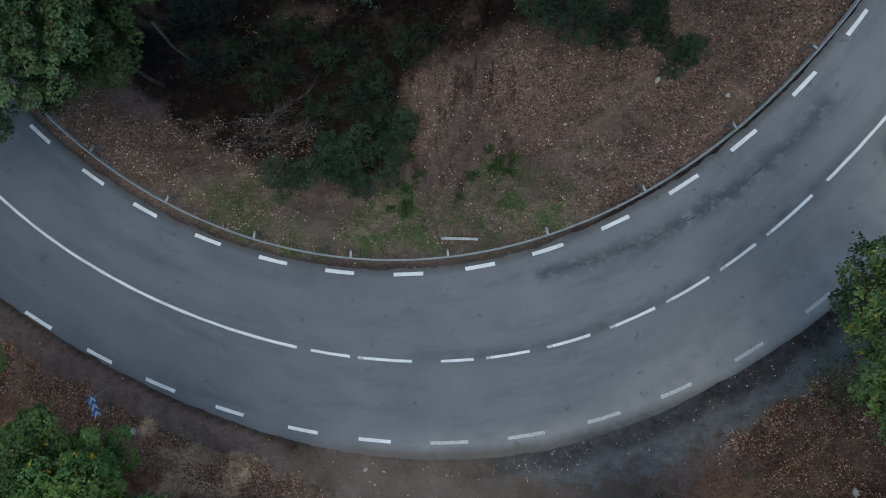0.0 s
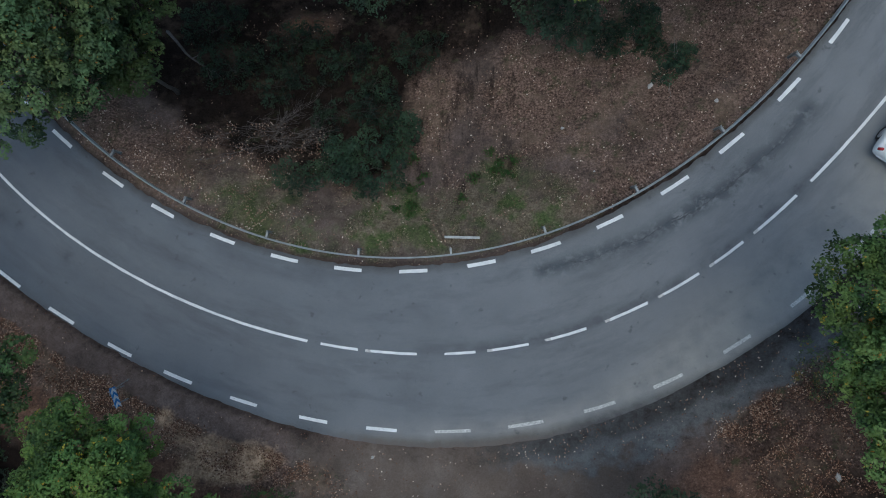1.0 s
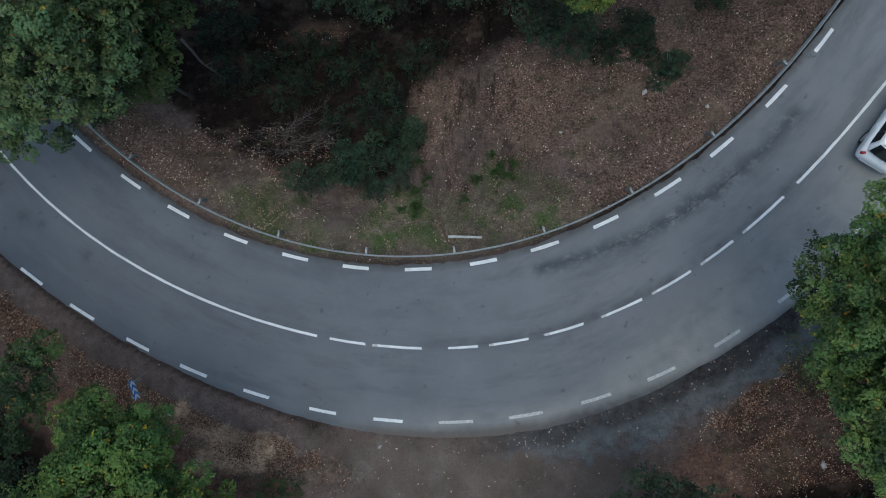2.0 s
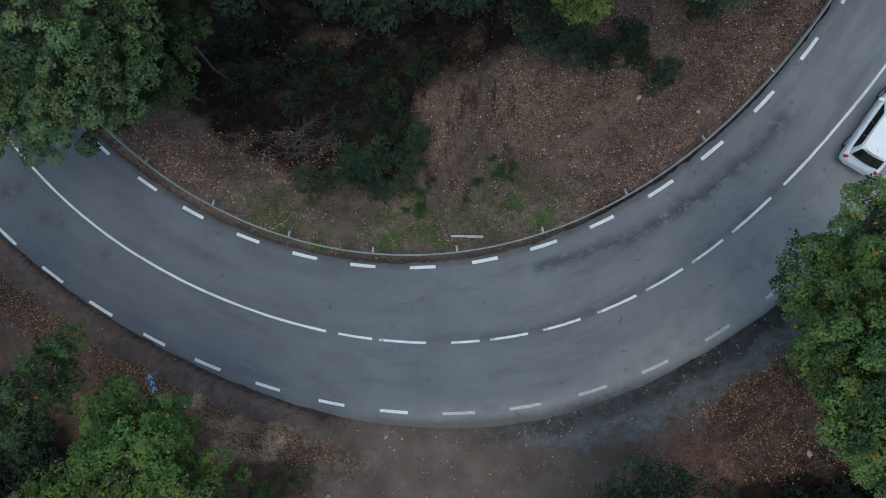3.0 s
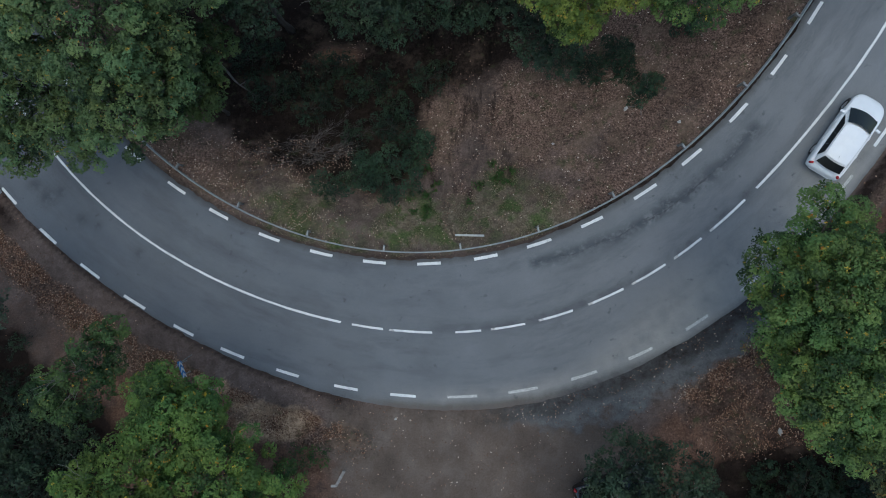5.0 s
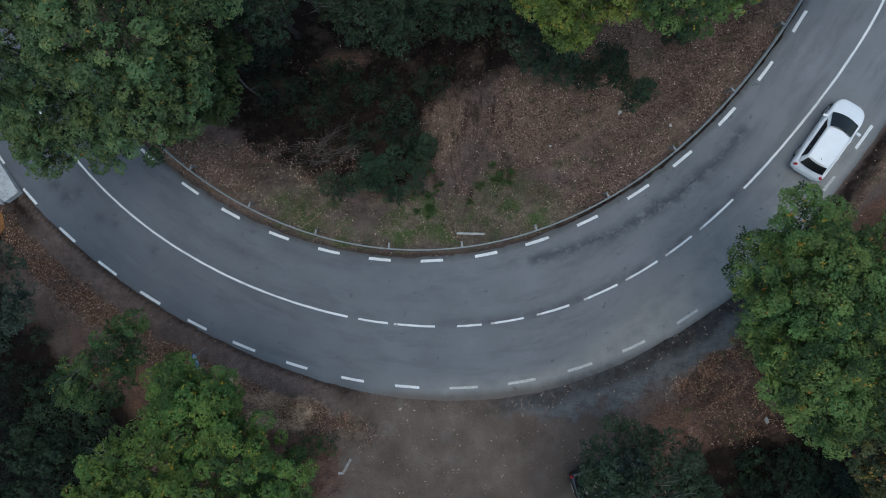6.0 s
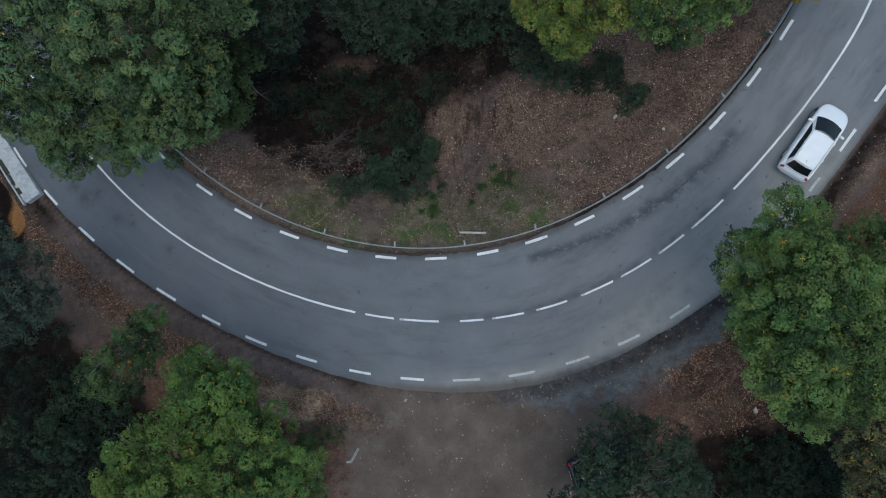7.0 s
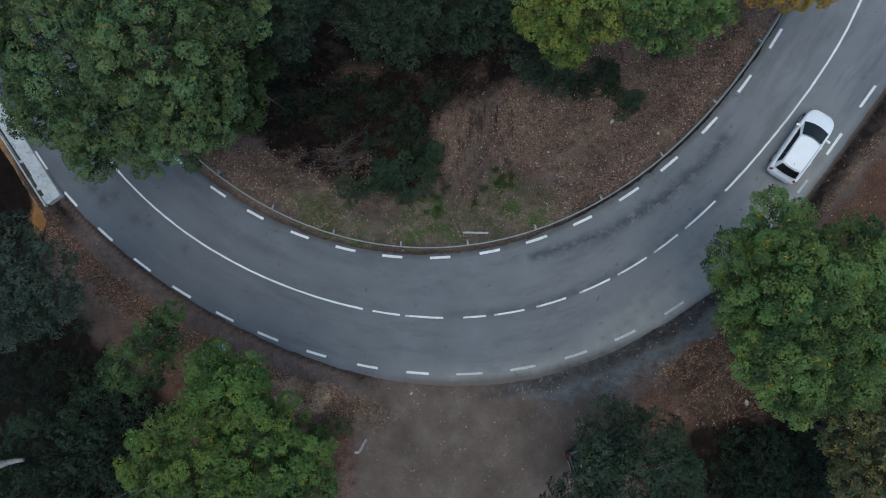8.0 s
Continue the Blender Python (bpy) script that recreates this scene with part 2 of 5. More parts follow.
# shrub leaf darkened so that its colour carries the deep shade
SHRUB_SHADED = leaf_material("shaded_shrub_leaf", (0.004, 0.011, 0.006), (0.025, 0.052, 0.024), (0.08, 0.12, 0.03), -0.05, (0.05, 0.10, 0.03))
WEED = leaf_material("weed_leaf", (0.028, 0.062, 0.014), (0.075, 0.150, 0.036), (0.11, 0.16, 0.05), 0.0, (0.1, 0.13, 0.05))
SHRUB_GREEN = leaf_material("green_shrub_leaf", (0.010, 0.024, 0.012), (0.050, 0.090, 0.046), (0.08, 0.12, 0.03), -0.05, (0.05, 0.10, 0.03))
BLADE = leaf_material("grass_blade", (0.070, 0.082, 0.028), (0.220, 0.205, 0.095), (0.28, 0.24, 0.16), 0.35, (0.24, 0.19, 0.12))
BARK = bark_material("bark", (0.030, 0.025, 0.021), (0.10, 0.085, 0.072))
DEAD = bark_material("dead_wood", (0.16, 0.145, 0.13), (0.40, 0.38, 0.36))
GREY_TWIG = bark_material("grey_twig", (0.11, 0.10, 0.092), (0.27, 0.255, 0.24))
TWIG = bark_material("dry_twig", (0.052, 0.045, 0.042), (0.145, 0.127, 0.118))
FALLEN, FALLEN_BANK = fallen_leaf_material("fallen_leaf", (1.02, 1.0, 0.98)), fallen_leaf_material("russet_fallen_leaf", (0.82, 0.69, 0.60))
STEEL = speckled("galvanised_steel", (0.26, 0.28, 0.285), (0.40, 0.42, 0.425), 5, 0.55, 0.5, 0.05)
CONCRETE = concrete_material()
MOSS = speckled("moss_and_dirt", (0.025, 0.025, 0.02), (0.07, 0.065, 0.05), 9, 0.95)
STONE = speckled("pale_stone", (0.28, 0.27, 0.25), (0.50, 0.48, 0.45), 9, 0.85)
TAR = speckled("bitumen_seam", (0.045, 0.048, 0.053), (0.085, 0.09, 0.098), 12, 0.7)
WHITE_PAINT = car_paint_material("white_car_paint", (0.90, 0.91, 0.92))
BLACK_PAINT = car_paint_material("black_car_paint", (0.015, 0.014, 0.016))
GLASS = material("tinted_car_glass", (0.010, 0.013, 0.016), 0.04)
GLASS.node_tree.nodes["Principled BSDF"].inputs["Specular IOR Level"].default_value = 0.25
RUBBER = speckled("tyre_rubber", (0.012, 0.012, 0.012), (0.03, 0.03, 0.03), 30, 0.9)
ALLOY = material("alloy_rim", (0.55, 0.56, 0.58), 0.3, 0.9)
PLASTIC = speckled("black_plastic", (0.015, 0.015, 0.016), (0.03, 0.03, 0.032), 20, 0.6)
LAMP = material("headlamp_glass", (0.75, 0.74, 0.70), 0.1)
RED_LAMP = material("red_lamp_glass", (0.42, 0.015, 0.02), 0.15)
PLATE = material("plate_white", (0.7, 0.7, 0.68), 0.4)
SIGN_BLUE = speckled("sign_blue", (0.01, 0.16, 0.42), (0.015, 0.21, 0.50), 6, 0.4)
SIGN_WHITE = speckled("sign_white", (0.68, 0.70, 0.72), (0.80, 0.81, 0.82), 6, 0.4)


# ---- helpers for building ----
def mesh_object(name, verts, faces, mat, parent=None, label="", smooth=False):
    me = bpy.data.meshes.new(name)
    me.from_pydata([tuple(v) for v in verts], [], [tuple(f) for f in faces])
    me.materials.append(mat)
    if smooth:
        me.polygons.foreach_set("use_smooth", [True] * len(me.polygons))
    me.update()
    ob = new(name, me)
    if parent is not None:
        ob.parent = parent
    return tagged(ob, label)


def part(name, bm, mat, parent=None, label="", smooth=False):
    me = bpy.data.meshes.new(name)
    bm.to_mesh(me)
    bm.free()
    me.materials.append(mat)
    if smooth:
        me.polygons.foreach_set("use_smooth", [True] * len(me.polygons))
    ob = new(name, me)
    if parent is not None:
        ob.parent = parent
    return tagged(ob, label)


def box(w, d, h, m=None, bevel=0.0):
    """A box of that size about its centre, its edges rounded, moved by m."""
    bm = bmesh.new()
    bmesh.ops.create_cube(bm, size=1.0)
    bmesh.ops.scale(bm, vec=(w, d, h), verts=bm.verts)
    if bevel:
        bmesh.ops.bevel(bm, geom=bm.edges[:], offset=bevel, segments=2, affect="EDGES", profile=0.6)
    if m is not None:
        bm.transform(m)
    return bm


def tube(path, radii, sides=7):
    """Vertices and faces of a tapered tube along a path."""
    pts = [Vector(p) for p in path]
    verts, faces = [], []
    for i, p in enumerate(pts):
        ahead = (pts[min(i + 1, len(pts) - 1)] - pts[max(i - 1, 0)]).normalized()
        side = ahead.cross(Vector((0.3, 0.2, 1.0) if abs(ahead.z) < 0.9 else (1, 0, 0))).normalized()
        up = side.cross(ahead)
        for k in range(sides):
            a = 2 * math.pi * k / sides
            verts.append(p + (side * math.cos(a) + up * math.sin(a)) * radii[i])
    for i in range(len(pts) - 1):
        for k in range(sides):
            a, b = i * sides + k, i * sides + (k + 1) % sides
            faces.append((a, b, b + sides, a + sides))
    faces.append(tuple(range(sides))[::-1])
    faces.append(tuple(range(len(verts) - sides, len(verts))))
    return verts, faces


def joined(tubes):
    verts, faces = [], []
    for v, f in tubes:
        n = len(verts)
        verts += v
        faces += [tuple(i + n for i in q) for q in f]
    return verts, faces


def wavering(a, b, steps, sway, rng):
    """A path from a to b that strays a little on the way."""
    a, b = Vector(a), Vector(b)
    out = []
    for i in range(steps + 1):
        t = i / steps
        s = math.sin(math.pi * t) * sway * (b - a).length
        out.append(a.lerp(b, t) + Vector([rng.uniform(-1, 1) * s for _ in range(3)]))
    return out


# ---- plan of the bend ----
# All lines run round one centre: a radius as a polynomial of the angle from straight down.
CENTRE = (-2.2, 20.5)
R_MID = (-1.7728, 0.6619, 4.9483, -0.1284, -4.6957, -0.7901, 1.3086, 25.0668)
R_OUT = (-0.0211, 1.9154, 1.0605, -3.8032, -1.6236, 1.414, 28.4135)
R_IN = (0.777, -0.2653, -0.4479, -0.0126, 21.5491)
R_RAIL = (0.8905, -0.2568, -0.8222, 0.2065, 20.8206)
BEND = (-1.05, 1.22)


def on_line(coef, a, add=0.0):
    """The plan point of a line at angle a; past the bend's ends it runs on straight."""
    b = np.clip(a, *BEND)
    r = np.polyval(coef, b) + add
    x, y = CENTRE[0] + r * np.sin(b), CENTRE[1] - r * np.cos(b)
    head = {True: (-0.60, 0.80), False: (0.42, 0.9075)}
    past = a - b
    lx = np.where(past < 0, head[True][0], head[False][0])
    ly = np.where(past < 0, head[True][1], head[False][1])
    return x + np.abs(past) * 25 * lx, y + np.abs(past) * 25 * ly


def road_z(x, y):
    """Height of the road's plane: it climbs to the east and leans into the bend."""
    cx, cy = np.clip(x, -27, 23), np.clip(y, -10, 14)
    z = 0.07756 * cx - 0.02049 * cy + 0.0015 * cx * cx - 0.00269 * cy * cy + 0.00232 * cx * cy
    return z + 0.05 * (x - cx)


def edge_out(a):
    return 0.45 + 0.33 * np.tanh((a + 0.2) / 0.25) - 0.28 * np.clip((a - 0.2) / 0.25, 0, 1)


def edge_in(a):
    return 0.22 + 0.22 * np.clip(-a - 0.35, 0, 1) + 0.12 * smooth(a, 0.2, 0.5)


def smooth(x, a, b):
    t = np.clip((np.asarray(x, float) - a) / (b - a), 0, 1)
    return t * t * (3 - 2 * t)


def band(x, a, b, c, d):
    return smooth(x, a, b) * (1 - smooth(x, c, d))


ANGLES = np.linspace(-3.2, 3.4, 900)
MX, MY = on_line(R_MID, ANGLES)
IX, IY = on_line(R_IN, ANGLES, -edge_in(ANGLES))
OX, OY = on_line(R_OUT, ANGLES, edge_out(ANGLES))


def place(x, y):
    """For plan points: the nearest angle on the road, and the distances out past its inner and outer edges."""
    x, y = np.ravel(x).astype(float), np.ravel(y).astype(float)
    best = np.empty(len(x), int)
    for i in range(0, len(x), 4000):
        d = (x[i : i + 4000, None] - MX) ** 2 + (y[i : i + 4000, None] - MY) ** 2
        best[i : i + 4000] = d.argmin(1)
    tx, ty = np.gradient(MX), np.gradient(MY)
    n = np.hypot(tx, ty)
    tx, ty = tx / n, ty / n
    lat = (x - MX[best]) * ty[best] - (y - MY[best]) * tx[best]
    w_in = np.hypot(IX - MX, IY - MY)[best]
    w_out = np.hypot(OX - MX, OY - MY)[best]
    return ANGLES[best], -lat - w_in, lat - w_out, best


def rough_noise(x, y, scale, seed):
    return np.array([noise.fractal(Vector((a * scale, b * scale, seed)), 0.9, 2.1, 4) for a, b in zip(np.ravel(x), np.ravel(y))])


def ground_z(x, y, bumps=True):
    """Height of the woodland floor."""
    x, y = np.ravel(x).astype(float), np.ravel(y).astype(float)
    a, d_in, d_out, k = place(x, y)
    # under the road the sheet keeps below the tarmac
    base = np.where(d_in > 0, road_z(IX[k], IY[k]), np.where(d_out > 0, road_z(OX[k], OY[k]), road_z(x, y)))
    drop_in = np.clip(d_in - 1.1, 0, None)
    h_in = -0.05 - 8.0 * (1 - np.exp(-0.6 * drop_in / 8.0)) * smooth(drop_in, -0.4, 1.6)
    bank = band(a, -0.95, -0.6, -0.22, -0.08) * 1.1 * smooth(d_out, 1.5, 5.0)
    east = smooth(a, 0.4, 0.6) * 0.9 * smooth(d_out, 2.6, 9.0)
    gully = smooth(-a, 0.84, 0.95) * -3.2 * smooth(d_out, 1.3, 3.6)
    low = smooth(-a, 0.45, 0.8) * -2.0 * smooth(d_out, 6, 14)
    h_out = -0.05 + bank + east + gully + low
    h = np.where(d_in > 0, h_in, np.where(d_out > 0, h_out, -0.12))
    z = base + h
    if bumps:
        off = np.clip(np.maximum(d_in, d_out), 0, None)
        amount = smooth(off, 0.15, 2.5)
        z = z + amount * (0.10 * rough_noise(x, y, 0.5, 3.1) + 0.035 * rough_noise(x, y, 2.2, 7.7))
    far = smooth(np.hypot(x, y), 60, 160)
    return z * (1 - far) - 2.0 * far


def zones(x, y):
    """What covers the ground: shares of litter, grass, gravel, old tarmac and clay, and where shade is painted in."""
    a, d_in, d_out, _ = place(x, y)
    n1, n2 = rough_noise(x, y, 0.35, 11.0), rough_noise(x, y, 0.9, 5.0)
    inside = smooth(d_in, 0.0, 0.2)
    verge = inside * band(a, -0.62, -0.35, 0.28, 0.55) * (1 - smooth(d_in + 1.2 * n2, 2.2, 4.6))
    grass = verge * np.clip(0.55 + 0.45 * n1 + 0.3 * n2, 0, 1)
    patch = np.exp(-(((x - 2.2) / 1.3) ** 2 + ((y - 3.4) / 1.2) ** 2)) + np.exp(-(((x + 2.0) / 1.1) ** 2 + ((y - 1.6) / 1.2) ** 2))
    grass = np.clip(grass + 0.6 * patch * inside, 0, 1)
    litter = inside * np.clip(0.6 + 0.5 * n1 + 0.2 * smooth(a, 0.2, 0.6), 0, 1) * (1 - 0.6 * verge)
    bank = band(a, -1.2, -0.9, -0.12, 0.0)
    litter = np.maximum(litter, bank * band(d_out + 0.4 * n2, 1.1, 1.6, 2.4, 3.4) * 0.95)
    dirt = smooth(a, 0.2, 0.4) * smooth(d_out + 0.6 * n2, 2.0, 3.6) * 0.8
    russet = dirt + bank * smooth(d_out + 0.6 * n2, 2.2, 3.4) * np.clip(0.75 + 0.5 * n1, 0, 1) * (1 - 0.55 * smooth(-a, 0.45, 0.7))
    heap = (1 - smooth(np.hypot((x - 15.2) / 4.2, (y + 7.9) / 3.5) + 0.18 * n2, 0.62, 1.05)) * smooth(d_out + 0.4 * n2, 1.7, 2.3)
    litter = np.maximum(litter, smooth(a, 0.34, 0.5) * smooth(d_out + 0.5 * n2 - 3.6 * (1 - smooth(a, 0.55, 0.85)), 0.2, 1.6) * np.clip(0.55 + 0.4 * n1, 0, 1) * (1 - 0.85 * smooth(a, 0.72, 0.84)))
    litter = np.maximum(litter, heap)
    litter = np.maximum(litter, smooth(a, 0.74, 0.86) * band(d_out + 0.25 * n2, 0.8, 1.05, 1.3, 1.7))
    russet = np.maximum(russet * (1 - 0.5 * heap), smooth(a, 0.72, 0.82) * smooth(d_out + 0.4 * n2, 1.4, 2.2))
    gravel = smooth(d_out, -0.15, 0.1) * band(a + 0.04 * n1, -0.17, -0.08, 0.24, 0.46) * np.clip(0.85 + 0.4 * n1, 0, 1)
    tar = smooth(d_out, -0.2, 0.1) * band(a + 0.04 * n2, 0.06, 0.26, 0.62, 0.74) * (1 - smooth(d_out + 0.8 * n2, 0.6 + 0.5 * smooth(a, 0.1, 0.4), 1.7 + 1.0 * smooth(a, 0.1, 0.4)))
    path = np.exp(-(((x + 28.35 + 0.17 * (y - 3.3) - 0.2 * np.sin((y - 2.0) * 0.9) + 0.2 * n2) / 0.62) ** 2)) * band(y, 0.0, 1.0, 6.0, 8.0) * (x < -26) * 1.2
    clay = np.maximum(path, smooth(a, 0.85, 1.0) * band(d_out + 0.9 * n1, 2.6, 4.6, 9.0, 12.0) * 0.32)
    scar = np.exp(-(((x + 9.2) / 1.7) ** 2 + ((y + 9.3) / 0.8) ** 2)) * np.clip(0.8 + 0.8 * n2, 0, 1) + 0.6 * np.exp(-(((x + 11.6) / 1.0) ** 2 + ((y + 8.3) / 0.5) ** 2))
    for sx, sy, size in ((-12.36, -7.45, 0.4), (-9.76, -8.95, 0.45), (-11.1, -9.7, 0.5), (-9.24, -9.6, 0.4), (-10.4, -8.6, 0.3)):
        scar = scar + 0.9 * np.exp(-((np.hypot(x - sx, y - sy) / size) ** 2))
    damp_shade = (0.48 + 0.20 * smooth(a, 0.25, 0.5)) * band(d_in + 0.1 * n2, -0.3, -0.1, 0.18, 0.42) + band(d_out + 0.25 * n2, -0.3, -0.1, 0.5, 1.6) * (1 - 0.6 * band(a, -0.15, -0.06, 0.05, 0.25)) * (0.52 + 0.08 * smooth(a, 0.3, 0.5) - 0.35 * smooth(a, 0.68, 0.8) - 0.34 * smooth(-a, 0.1, 0.2)) + 0.40 * band(d_out + 0.06 * n2, -0.3, -0.1, 0.14, 0.36) * smooth(-a, 0.08, 0.2)
    # the shade under the trees, put into the soil colour
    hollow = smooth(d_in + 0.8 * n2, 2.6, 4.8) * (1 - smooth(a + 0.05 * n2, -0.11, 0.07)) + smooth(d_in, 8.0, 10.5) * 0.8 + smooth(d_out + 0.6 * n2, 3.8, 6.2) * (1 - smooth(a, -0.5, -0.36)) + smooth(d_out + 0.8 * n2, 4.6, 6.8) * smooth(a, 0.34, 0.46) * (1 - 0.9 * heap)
    # darker soil beside the parapet, along the eastern bank and under the drifted leaves
    damp_shade = damp_shade + 0.55 * smooth(-a, 0.78, 0.88) * smooth(d_out, 0.15, 0.7) * (1 - np.clip(path, 0, 1)) + smooth(a, 0.70, 0.80) * (0.46 * smooth(d_out, 0.0, 0.3) - 0.12 * smooth(d_out, 0.8, 1.6)) + 0.50 * heap + 0.35 * smooth(-a, 0.5, 0.7) * smooth(d_out + 0.5 * n2, 2.4, 3.6)
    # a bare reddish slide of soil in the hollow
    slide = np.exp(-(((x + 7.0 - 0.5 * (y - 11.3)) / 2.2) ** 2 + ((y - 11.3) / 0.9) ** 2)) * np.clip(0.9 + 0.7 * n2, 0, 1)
    damp_shade = np.clip(damp_shade + hollow, 0, 1) * (1 - 0.85 * slide)
    russet = np.maximum(russet, slide)
    return {"damp_shade": damp_shade, "litter": litter, "grass": grass, "gravel": gravel, "tar": tar, "clay": np.clip(clay, 0, 1), "russet": russet, "scar": np.clip(1.45 * scar, 0, 1), "heap": heap, "rills": inside * smooth(d_in, 1.5, 3.0) * band(x, -3.0, -1.0, 2.5, 5.0)}


def sheet(xs, ys):
    gx, gy = np.meshgrid(xs, ys)
    x, y = gx.ravel(), gy.ravel()
    nx, ny = len(xs), len(ys)
    i = (np.arange(ny - 1)[:, None] * nx + np.arange(nx - 1)).ravel()
    return x, y, np.stack([i, i + 1, i + nx + 1, i + nx], 1)


def build_ground():
    """One sheet from the road out to the horizon, fine near the bend."""
    far_x, far_y = [-1500, -700, -350, -180, -100, -65, -48, -40], [-1500, -700, -350, -180, -100, -60, -36, -26]
    xs = np.concatenate([far_x, np.arange(-36, 32.01, 0.22), [36, 44, 60, 100, 180, 350, 700, 1500]])
    ys = np.concatenate([far_y, np.arange(-20, 24.01, 0.22), [28, 36, 60, 100, 180, 350, 700, 1500]])
    x, y, faces = sheet(xs, ys)
    z = ground_z(x, y)
    me = bpy.data.meshes.new("ground")
    me.from_pydata(np.stack([x, y, z], 1).tolist(), [], faces.tolist())
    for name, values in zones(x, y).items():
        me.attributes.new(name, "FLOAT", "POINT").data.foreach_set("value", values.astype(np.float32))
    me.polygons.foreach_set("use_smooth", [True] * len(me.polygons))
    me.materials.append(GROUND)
    ob = new("ground", me)
    return tagged(ob, "brown woodland ground with leaf litter, grass and a dirt lay-by", "ground", kind="structure")


CRACKS = [((4.0, -1.0), (6.0, -0.45), (8.2, 0.36), (9.7, 1.25), (10.6, 1.8)), ((9.2, 0.9), (10.6, 1.75), (11.8, 2.65), (13.1, 3.8)),
          ((10.4, 1.9), (11.4, 2.2), (12.2, 3.1), (12.7, 3.3)), ((12.6, 3.4), (13.6, 4.2), (14.7, 5.6))]


def build_road():
    """The tarmac: one strip between its two ragged edges."""
    rows = np.concatenate([np.linspace(-3.0, -1.2, 30), np.arange(-1.19, 1.3, 0.008), np.linspace(1.31, 3.2, 30)])
    cols = np.linspace(0, 1, 41)
    rag_in = 0.08 * rough_noise(rows * 24, rows * 0, 0.8, 1.0) + 0.05 * rough_noise(rows * 24, rows * 0, 3.0, 6.0)
    rag_out = 0.05 * rough_noise(rows * 28, rows * 0, 0.5, 2.0) + 0.04 * rough_noise(rows * 28, rows * 0, 3.0, 4.0)
    ix, iy = on_line(R_IN, rows, -edge_in(rows) + rag_in)
    ox, oy = on_line(R_OUT, rows, edge_out(rows) + rag_out)
    x = (ix[:, None] * (1 - cols) + ox[:, None] * cols).ravel()
    y = (iy[:, None] * (1 - cols) + oy[:, None] * cols).ravel()
    z = road_z(x, y)
    a, u = np.repeat(rows, len(cols)), np.tile(cols, len(rows))
    z = np.where((u == 0) | (u == 1), z - 0.05, z)
    nc = len(cols)
    i = (np.arange(len(rows) - 1)[:, None] * nc + np.arange(nc - 1)).ravel()
    faces = np.stack([i, i + nc, i + nc + 1, i + 1], 1)
    me = bpy.data.meshes.new("road")
    me.from_pydata(np.stack([x, y, z], 1).tolist(), [], faces.tolist())
    dust = band(a, -0.15, 0.15, 0.85, 1.1) * smooth(u, 0.80 - 0.40 * smooth(a, 0.25, 0.6), 0.93) * (1 - 0.5 * smooth(u, 0.97, 1.0))
    soiled = band(a, -0.10, 0.12, 0.30, 0.50)
    grime = np.maximum((1 - smooth(u, 0.0, 0.06)) * 0.75, smooth(u, 0.955 - 0.035 * soiled, 1.0 - 0.012 * soiled) * (0.28 + 0.60 * soiled + 0.30 * smooth(a, 0.3, 0.5)))
    dirt = smooth(u, 0.925, 0.992) * band(a, -0.13, -0.02, 0.16, 0.32)
    # the joint between the two lanes, soiled on its inner side
    jx, jy = on_line(R_MID, rows, -0.16)
    gap = np.hypot(x - np.repeat(jx, len(cols)), y - np.repeat(jy, len(cols)))
    joint = np.exp(-((gap / 0.22) ** 2)) * band(a, 0.02, 0.14, 0.75, 1.0) * 0.75
    seam = np.zeros(len(x))
    for w in CRACKS:
        for (x0, y0), (x1, y1) in zip(w, w[1:]):
            t = np.clip(((x - x0) * (x1 - x0) + (y - y0) * (y1 - y0)) / ((x1 - x0) ** 2 + (y1 - y0) ** 2), 0, 1)
            seam = np.maximum(seam, 0.95 * np.exp(-(np.hypot(x - x0 - t * (x1 - x0), y - y0 - t * (y1 - y0)) / 0.34) ** 2))
    # oil drips on the western approach
    for ox_, oy_, size in ((-21.9, 2.6, 0.5), (-21.2, 2.9, 0.3), (-20.0, 1.4, 0.3), (-16.8, -0.4, 0.25), (-19.1, 1.1, 0.2), (-22.6, 3.3, 0.35)):
        seam = np.maximum(seam, 0.85 * np.exp(-((np.hypot(x - ox_, y - oy_) / size) ** 2)))
    for name, values in (("seam", seam), ("joint", joint), ("dirt", dirt), ("across", u), ("along", a * 25.0), ("dust", dust * (0.75 + 0.25 * smooth(a, 0.3, 0.5))), ("grime", grime)):
        me.attributes.new(name, "FLOAT", "POINT").data.foreach_set("value", values.astype(np.float32))
    me.polygons.foreach_set("use_smooth", [True] * len(me.polygons))
    me.materials.append(ASPHALT)
    return tagged(new("road", me), "grey patched asphalt mountain road on a sharp bend", "road", kind="structure")


def stripe(name, coef, a0, a1, width, mat, parent, add=0.0, lift=0.005, rag=0.008):
    """A painted stripe along a line from angle a0 to a1."""
    n = max(3, int(abs(a1 - a0) * 60))
    angles = np.linspace(a0, a1, n)
    verts, faces = [], []
    rng = random.Random(round(a0 * 1000))
    for i, a in enumerate(angles):
        for side in (-0.5, 0.5):
            x, y = on_line(coef, a + rng.uniform(-1, 1) * (0.0008 if i in (0, n - 1) else 0), add + side * width + rng.uniform(-rag, rag))
            z = float(road_z(x, y))
            verts += [(float(x), float(y), z + lift), (float(x), float(y), z - 0.01)]
        if i:
            b = 4 * (i - 1)
            faces += [(b, b + 2, b + 6, b + 4), (b + 4, b + 5, b + 1, b), (b + 2, b + 3, b + 7, b + 6)]
    faces += [(0, 1, 3, 2), (len(verts) - 4, len(verts) - 2, len(verts) - 1, len(verts) - 3)]
    return mesh_object(name, verts, faces, mat, parent)


